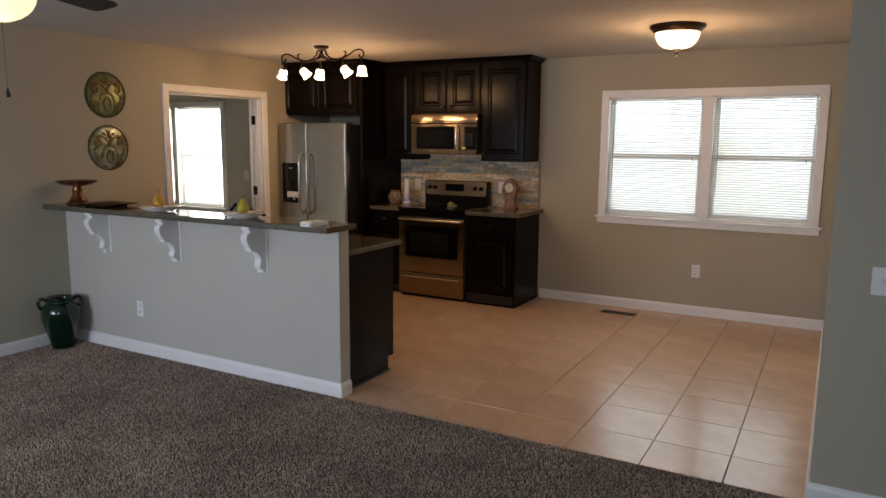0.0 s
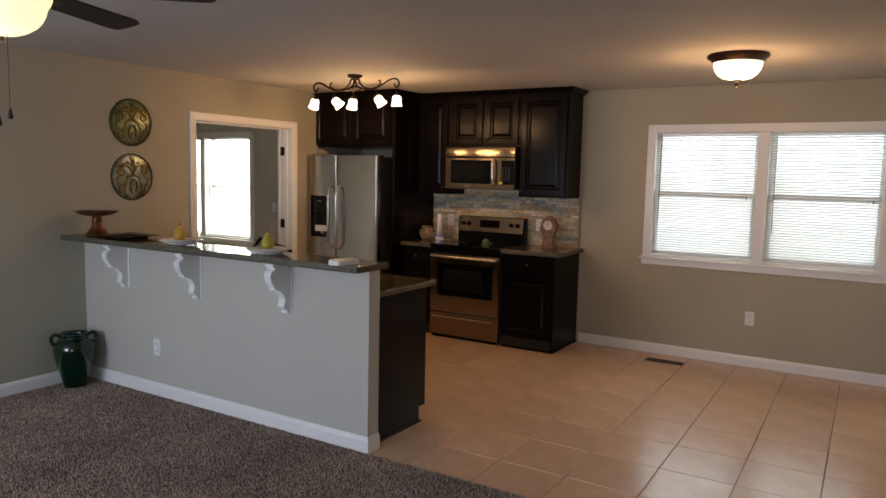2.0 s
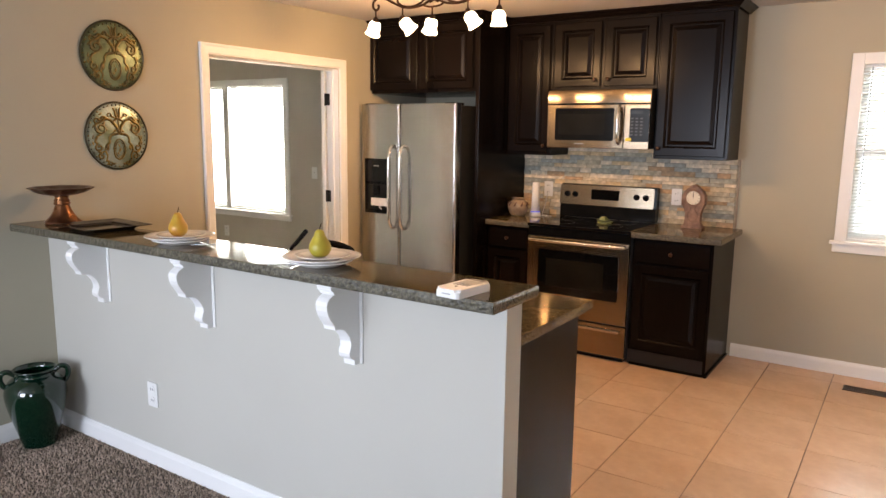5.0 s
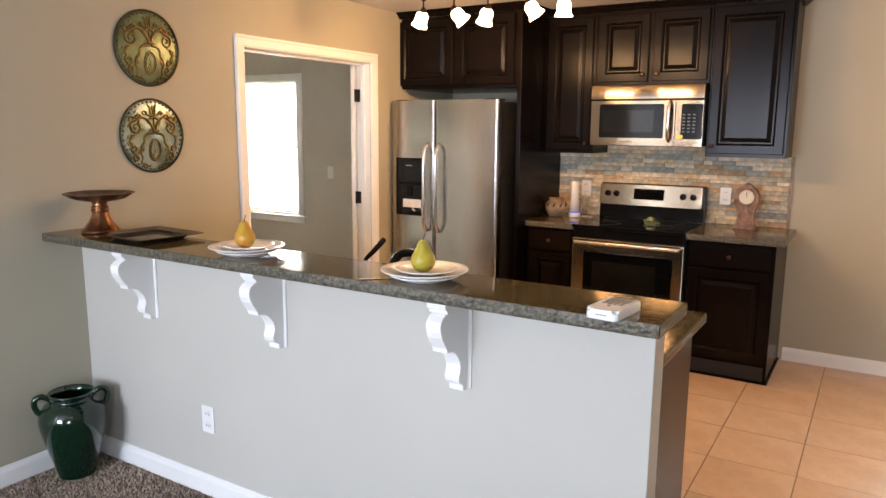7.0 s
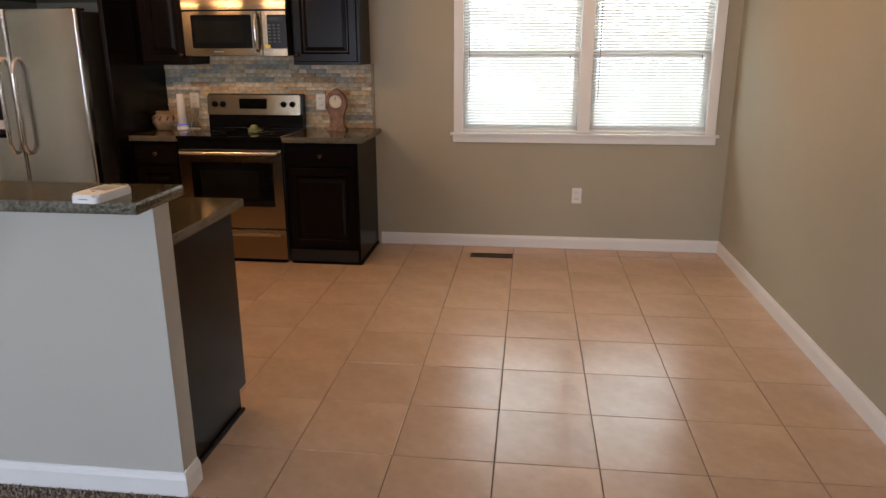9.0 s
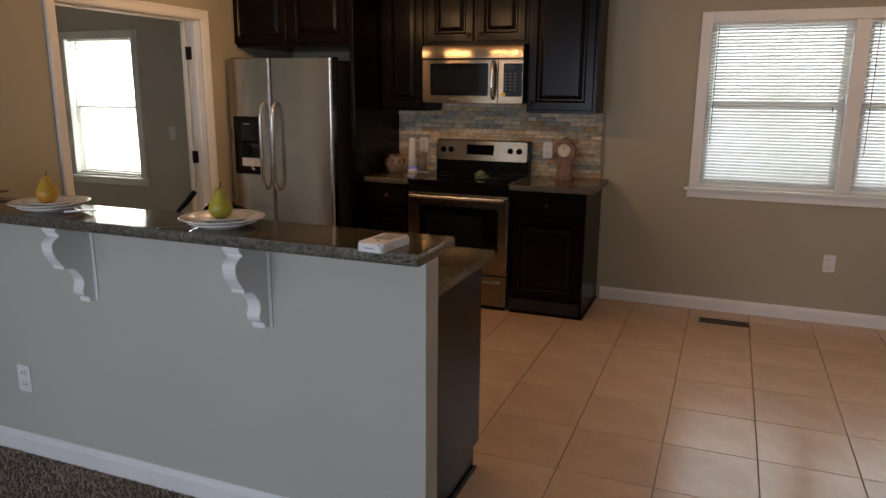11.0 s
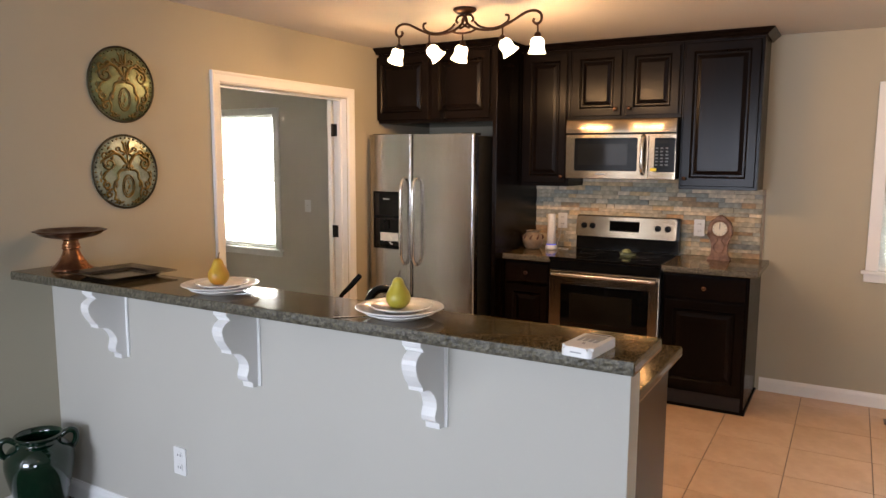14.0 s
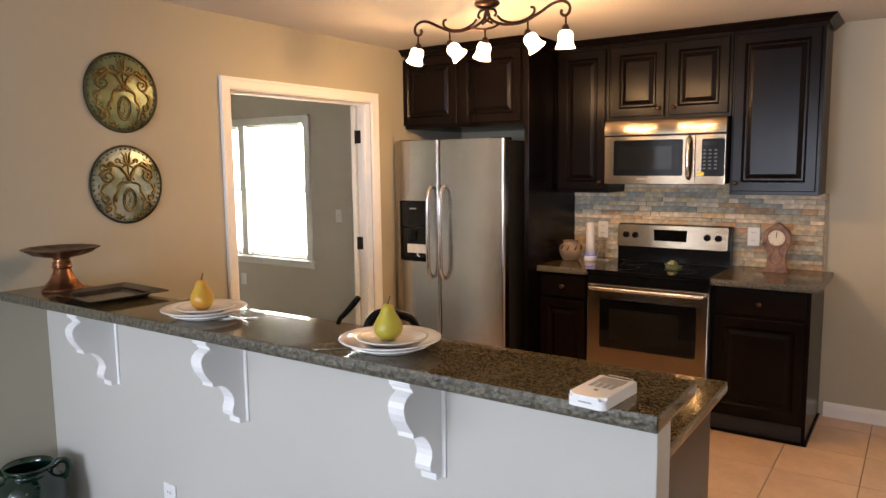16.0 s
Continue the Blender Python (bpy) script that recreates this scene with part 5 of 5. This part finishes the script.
jr = thing("jar", (-4.155, 6.83, 0.913), "round beige stoneware jar with a brown leaf band", "jar")
jp = smooth_line([Vector((r, 0, h)) for r, h in ((0.0, 0.001), (0.045, 0.001), (0.060, 0.015), (0.076, 0.050), (0.078, 0.075), (0.066, 0.105), (0.048, 0.122), (0.050, 0.132), (0.056, 0.137))], 4)
part("pot", lathe([(max(0, p.x), p.z) for p in jp] + [(0.050, 0.138), (0.042, 0.125), (0.0, 0.11)], 40), M_JAR, jr, smooth=True, local=True)
for i in range(9):
    a = 2 * math.pi * i / 9
    pts = [((0.070 + 0.009 * math.sin(math.pi * k)) * math.cos(a + 0.25 * (k - 0.5)), (0.070 + 0.009 * math.sin(math.pi * k)) * math.sin(a + 0.25 * (k - 0.5)), 0.072 + 0.035 * k) for k in (0, 0.3, 0.6, 1)]
    part("leaf_mark", tube(pts, 0.0075, 6, taper=lambda k: 1.1 - abs(k - 0.4)), M_JARBAND, jr, local=True)

pr = thing("paper_roll", (-4.02, 6.86, 0.913), "slim white paper-wrapped scent diffuser with a blue light", "diffuser")
part("base", lathe([(0.0, 0.0005), (0.042, 0.0005), (0.044, 0.008), (0.042, 0.026), (0.036, 0.032), (0.0, 0.032)], 32), M_WHITEPL, pr, smooth=True, local=True)
part("column", lathe([(0.0, 0.0325), (0.034, 0.0325), (0.030, 0.150), (0.027, 0.262), (0.024, 0.266), (0.0, 0.266)], 32), M_PAPER, pr, smooth=True, local=True)
part("light_ring", lathe([(0.0345, 0.034), (0.037, 0.034), (0.037, 0.042), (0.0345, 0.042)], 32), M_BLUE, pr, "glowing blue ring", local=True)
part("cord", tube(smooth_line([(0.04, 0.01, 0.006), (0.08, 0.03, 0.004), (0.12, 0.0, 0.004), (0.11, 0.06, 0.004), (0.02, 0.10, 0.004), (-0.02, 0.17, 0.004), (-0.005, 0.19, 0.08), (0.008, 0.197, 0.165)]), 0.0028, 6), M_CORD, pr, "white power cord", local=True)

sr = thing("spoon_rest", (-3.46, 6.74, 0.9188), "small green leaf-shaped dish lying on the cooktop", "dish")
for i in range(5):
    a = -0.6 + 0.55 * i
    out = []
    for k in range(12):
        b = 2 * math.pi * k / 12
        u, v = 0.055 + 0.055 * math.cos(b), 0.020 * math.sin(b) * (1 + 0.3 * math.cos(b))
        out.append((u * math.cos(a) - v * math.sin(a), u * math.sin(a) + v * math.cos(a)))
    part("leaf", prism(out, 2, 0.0005 + i * 0.004, 0.0040 + i * 0.004), M_HERB, sr, local=True)
part("wrap", lathe([(0.0, 0.001), (0.03, 0.001), (0.026, 0.014), (0.018, 0.024), (0.0, 0.028)], 14, (0.04, 0.01, 0.021), wob=lambda a, r, z: 0.2 * math.sin(5 * a)), M_HERB, sr, local=True)

# floor vent
vt = thing("floor_vent", (-1.665, 6.825, 0.0), "brown metal floor register set in the tiles", "vent")
bm = bmesh.new()
for a in ((-1.825, 6.775, -1.505, 6.787), (-1.825, 6.863, -1.505, 6.875), (-1.825, 6.787, -1.813, 6.863), (-1.517, 6.787, -1.505, 6.863)):
    box(a[0], a[1], 0.0005, a[2], a[3], 0.006, 0.001, bm)
part("frame", bm, M_VENT, vt)
for i in range(24):
    x = -1.808 + i * 0.0125
    part("louvre", box(x, 6.788, 0.001, x + 0.004, 6.862, 0.005), M_VENT, vt)
part("well", box(-1.813, 6.787, 0.0004, -1.517, 6.863, 0.0009), M_SLOT, vt)

# ---- track light over the counter ----
TX, TY = -3.972, 5.375
tl = thing("ceiling_track_light", (TX, TY, CEIL), "bronze scrolled ceiling light with five lit frosted glass shades", "ceiling light")
part("canopy", lathe([(0.0, 0.0), (0.062, -0.0005), (0.066, -0.008), (0.060, -0.016), (0.050, -0.024), (0.030, -0.030), (0.0, -0.032)], 40), M_BRONZE, tl, smooth=True, local=True)


def xz(seq, y=0.0):
    return smooth_line([(a, y, b) for a, b in seq], 7)


for s in (-1, 1):
    main = xz([(s * a, b) for a, b in ((0.030, -0.105), (-0.008, -0.085), (-0.012, -0.055), (0.012, -0.036), (0.042, -0.042), (0.052, -0.062), (0.042, -0.074))])
    part("scroll_arm", tube(main, 0.0065, 8), M_BRONZE, tl, smooth=True, local=True)
    long = xz([(s * a, b) for a, b in ((0.000, -0.050), (0.022, -0.084), (0.070, -0.112), (0.140, -0.124), (0.215, -0.118), (0.290, -0.088), (0.360, -0.055), (0.410, -0.050), (0.444, -0.070), (0.446, -0.102), (0.424, -0.118), (0.404, -0.104), (0.408, -0.088))])
    part("scroll_arm", tube(long, 0.0075, 8), M_BRONZE, tl, smooth=True, local=True)
    small = xz([(s * a, b) for a, b in ((0.060, -0.075), (0.090, -0.100), (0.150, -0.118), (0.215, -0.112), (0.258, -0.088), (0.262, -0.062), (0.244, -0.056))])
    part("scroll_arm", tube(small, 0.0065, 8), M_BRONZE, tl, smooth=True, local=True)
part("scroll_arm", tube(xz([(-0.075, -0.118), (-0.04, -0.128), (0.0, -0.130), (0.04, -0.126), (0.075, -0.112)]), 0.006, 8), M_BRONZE, tl, smooth=True, local=True)
SHADE = [(0.0, 0.003), (0.016, 0.001), (0.028, -0.006), (0.035, -0.018), (0.037, -0.032), (0.035, -0.045), (0.036, -0.056), (0.040, -0.067), (0.045, -0.076), (0.047, -0.081), (0.044, -0.084), (0.036, -0.074), (0.0, -0.070)]
for dx, top, tilt_x, tilt_y in ((-0.428, -0.118, 10, 28), (-0.225, -0.122, 20, -38), (-0.012, -0.130, 14, 24), (0.228, -0.118, 16, -32), (0.428, -0.118, 6, 4)):
    part("drop_rod", tube([(dx, 0, top), (dx, 0, top - 0.045)], 0.005, 8), M_BRONZE, tl, smooth=True, local=True)
    part("socket", lathe([(0.0, 0.012), (0.012, 0.010), (0.017, 0.0), (0.019, -0.014), (0.013, -0.020), (0.0, -0.021)], 16, (dx, 0, top - 0.052)), M_BRONZE, tl, smooth=True, local=True)
    rot = Euler((radians(tilt_x), radians(tilt_y), 0)).to_matrix()
    at = Vector((dx, 0, top - 0.066))
    part("shade", lathe(SHADE, 28, at, m=rot, wob=lambda a, r, z: 0.05 * math.cos(6 * a) if r > 0.042 else 0), M_TRACKSHADE, tl, "lit frosted glass bell shade", smooth=True, local=True)
    tip = Vector((TX, TY, CEIL)) + at + rot @ Vector((0, 0, -0.112))
    point_lamp("track_bulb", tip, TRACK_POWER, WARM, 0.028)

# ---- flush ceiling light ----
FLX, FLY = -1.018, 5.59
fl_ = thing("flush_ceiling_light", (FLX, FLY, CEIL), "bronze flush ceiling light with a lit alabaster glass bowl", "ceiling light")
part("pan", lathe([(0.0, -0.0005), (0.185, -0.0005), (0.190, -0.012), (0.182, -0.024), (0.172, -0.030), (0.160, -0.046), (0.150, -0.050), (0.0, -0.050)], 56), M_BRONZE, fl_, smooth=True, local=True)
part("bowl", lathe([(0.150, -0.0505), (0.148, -0.070), (0.138, -0.100), (0.118, -0.128), (0.085, -0.148), (0.04, -0.158), (0.0, -0.160)], 56), M_FLUSHGLASS, fl_, "lit alabaster glass bowl", smooth=True, local=True)
part("finial", lathe([(0.0, -0.158), (0.030, -0.1605), (0.028, -0.168), (0.012, -0.174), (0.010, -0.184), (0.012, -0.192), (0.008, -0.204), (0.0, -0.208)], 24), M_IRON, fl_, smooth=True, local=True)
point_lamp("flush_bulb", (FLX, FLY, CEIL - 0.26), FLUSH_POWER, WARM, 0.12)

# ---- ceiling fan ----
FN = Vector((-2.823, 1.972, CEIL))
fan = thing("ceiling_fan", FN, "dark ceiling fan at rest with a lit cream glass bowl", "ceiling fan")
part("canopy", lathe([(0.0, -0.0005), (0.075, -0.0005), (0.072, -0.02), (0.045, -0.04), (0.0, -0.042)], 32), M_BRONZE, fan, smooth=True, local=True)
part("motor", lathe([(0.0, -0.042), (0.06, -0.043), (0.115, -0.06), (0.125, -0.09), (0.118, -0.125), (0.085, -0.145), (0.06, -0.150), (0.055, -0.185), (0.10, -0.193), (0.112, -0.199), (0.0, -0.2)], 40), M_BRONZE, fan, smooth=True, local=True)
part("light_bowl", lathe([(0.0, -0.2005), (0.122, -0.2005), (0.146, -0.206), (0.157, -0.216), (0.158, -0.228), (0.152, -0.243), (0.143, -0.256), (0.140, -0.268), (0.136, -0.283), (0.125, -0.305), (0.107, -0.325), (0.081, -0.343), (0.048, -0.356), (0.019, -0.361), (0.0, -0.362)], 48), M_FANGLASS, fan, "lit cream glass bowl", smooth=True, local=True)
part("finial", lathe([(0.0, -0.3625), (0.007, -0.363), (0.006, -0.374), (0.0, -0.378)], 12), M_BRONZE, fan, local=True)
for i in range(5):
    a = radians(FAN_TURN + 72 * i)
    rot = Matrix.Rotation(a, 4, "Z") @ Matrix.Translation((0, 0, -0.186)) @ Matrix.Rotation(radians(-12), 4, "X")
    out = [(0.20, -0.050), (0.30, -0.058), (0.665, -0.066), (0.700, -0.056), (0.713, -0.030), (0.713, 0.040), (0.700, 0.060), (0.665, 0.066), (0.30, 0.058), (0.20, 0.050)]
    bm = prism(out, 2, -0.004, 0.004)
    bm.transform(rot)
    bl = part("blade", bm, M_FANB, fan, local=True)
    bm = prism([(0.105, -0.018), (0.16, -0.022), (0.21, -0.045), (0.27, -0.030), (0.285, 0.0), (0.27, 0.030), (0.21, 0.045), (0.16, 0.022), (0.105, 0.018)], 2, -0.0085, -0.0043)
    bm.transform(rot)
    part("blade_iron", bm, M_BRONZE, bl, "bronze blade bracket", local=True)
for dx, dy, ln in ((-0.018, -0.012, 0.635), (0.036, -0.002, 0.612)):
    ch = part("pull_chain", tube([(dx, dy, -0.19), (dx, dy, -ln)], 0.0012, 6), M_BRONZE, fan, local=True)
    part("pull", lathe([(0.0, 0.016), (0.004, 0.012), (0.009, -0.012), (0.008, -0.020), (0.0, -0.022)], 12, (dx, dy, -ln - 0.012)), M_FANB, ch, "dark teardrop pull", smooth=True, local=True)
point_lamp("fan_bulb", FN + Vector((0, 0, -0.46)), FAN_POWER, (1.0, 0.72, 0.42), 0.12)

# ---- carpet pile ----
rng = np.random.default_rng(5)
gx, gy = np.meshgrid(np.arange(XL + 0.012, 0.75, 0.0105), np.arange(1.55, BAR_Y0 - 0.012, 0.0105))
cx = (gx + rng.uniform(-0.005, 0.005, gx.shape)).ravel()
cy = (gy + rng.uniform(-0.005, 0.005, gx.shape)).ravel()
keep = ~((cx > XR - 0.02) & (cy > 3.78))
cx, cy = cx[keep], cy[keep]
n = len(cx)
ang, rad = rng.uniform(0, 6.283, n), rng.uniform(0.0045, 0.0075, n)
hgt = rng.uniform(0.004, 0.011, n)
V = np.zeros((n, 4, 3))
for k in range(3):
    V[:, k, 0], V[:, k, 1], V[:, k, 2] = cx + rad * np.cos(ang + k * 2.094), cy + rad * np.sin(ang + k * 2.094), -0.0045
V[:, 3, 0], V[:, 3, 1], V[:, 3, 2] = cx + rng.uniform(-0.005, 0.005, n), cy + rng.uniform(-0.005, 0.005, n), hgt
F = (np.array([[0, 1, 3], [1, 2, 3], [2, 0, 3]])[None] + 4 * np.arange(n)[:, None, None]).reshape(-1, 3)
me = bpy.data.meshes.new("carpet_pile")
me.from_pydata(V.reshape(-1, 3), [], F)
me.materials.append(M_PILE)
pile = new("carpet_pile", me)
tagged(pile, "thick speckled taupe carpet tufts", "carpet", kind="stuff")

# ---- stones of the backsplash ----
bs = solid("backsplash", box(-4.244, YB - 0.010, 0.9135, -2.594, YB - 0.0005, 1.3895), M_STONEBACK, "split slate backsplash in grey, tan and rust strips", kind="structure")
part("backing", box(-3.865, YB - 0.009, 1.3897, -3.095, YB - 0.0005, 1.45), M_STONEBACK, bs)
part("edge_trim", box(-2.5938, YB - 0.018, 0.9135, -2.586, YB - 0.0005, 1.3895), M_JAR, bs)
stone_meshes = {}


def stone(x0, x1, z0, z1, proud):
    key = (round((x1 - x0) / 0.01), round((z1 - z0) * 1000), round(proud * 500))
    if key not in stone_meshes:
        w, h = key[0] * 0.01, z1 - z0
        bm = box(0, -proud, 0, w - 0.0012, 0, h - 0.0012, 0.0015, seg=1)
        for v in bm.verts:
            if v.co.y < -proud * 0.5:
                v.co.y += random.uniform(-0.0015, 0.0015)
        stone_meshes[key] = finish(bm, "stone", M_STONE)
    o = new("stone", stone_meshes[key])
    o.parent = bs
    o.location = (x0, YB - 0.0102, z0)


row = 0
z = 0.914
ROW_H = 0.042
while z < 1.445:
    lo, hi = (-4.243, -2.595) if z < 1.385 else (-3.864, -3.096)
    ROW_H = random.choice((0.024, 0.030, 0.036, 0.036))
    zt = min(z + ROW_H, 1.389 if lo < -4 else 1.449)
    x = lo
    while x < hi - 0.012:
        w = min(random.choice((0.06, 0.09, 0.12, 0.15, 0.19, 0.24, 0.28)), round((hi - x) / 0.01) * 0.01)
        if hi - (x + w) < 0.04:
            w = int((hi - x) / 0.01) * 0.01
        stone(x, x + w, z, zt, random.choice((0.004, 0.007, 0.010, 0.014)))
        x += w
    z = zt
    row += 1

# ---- floor tiles ----
tile_meshes = {}
PX, PY, OX, OY = 0.393, 0.4035, -1.112, 4.484
for i in range(-12, 5):
    for j in range(-3, 8):
        x0, x1 = max(OX + i * PX, XL), min(OX + (i + 1) * PX, XR)
        y0, y1 = max(OY + j * PY, BAR_Y0 - 0.003), min(OY + (j + 1) * PY, YB)
        if x1 - x0 < 0.012 or y1 - y0 < 0.012 or (x1 < BAR_END and y1 < 4.3):
            continue
        key = (round(x1 - x0, 3), round(y1 - y0, 3))
        if key not in tile_meshes:
            g = 0.0022
            tile_meshes[key] = finish(box(g, g, -0.006, key[0] - g, key[1] - g, 0.0, 0.0016, seg=2), "tile", M_TILE)
        o = new("tile", tile_meshes[key])
        o.parent = floor
        o.location = (x0, y0, random.uniform(-0.0004, 0.0))
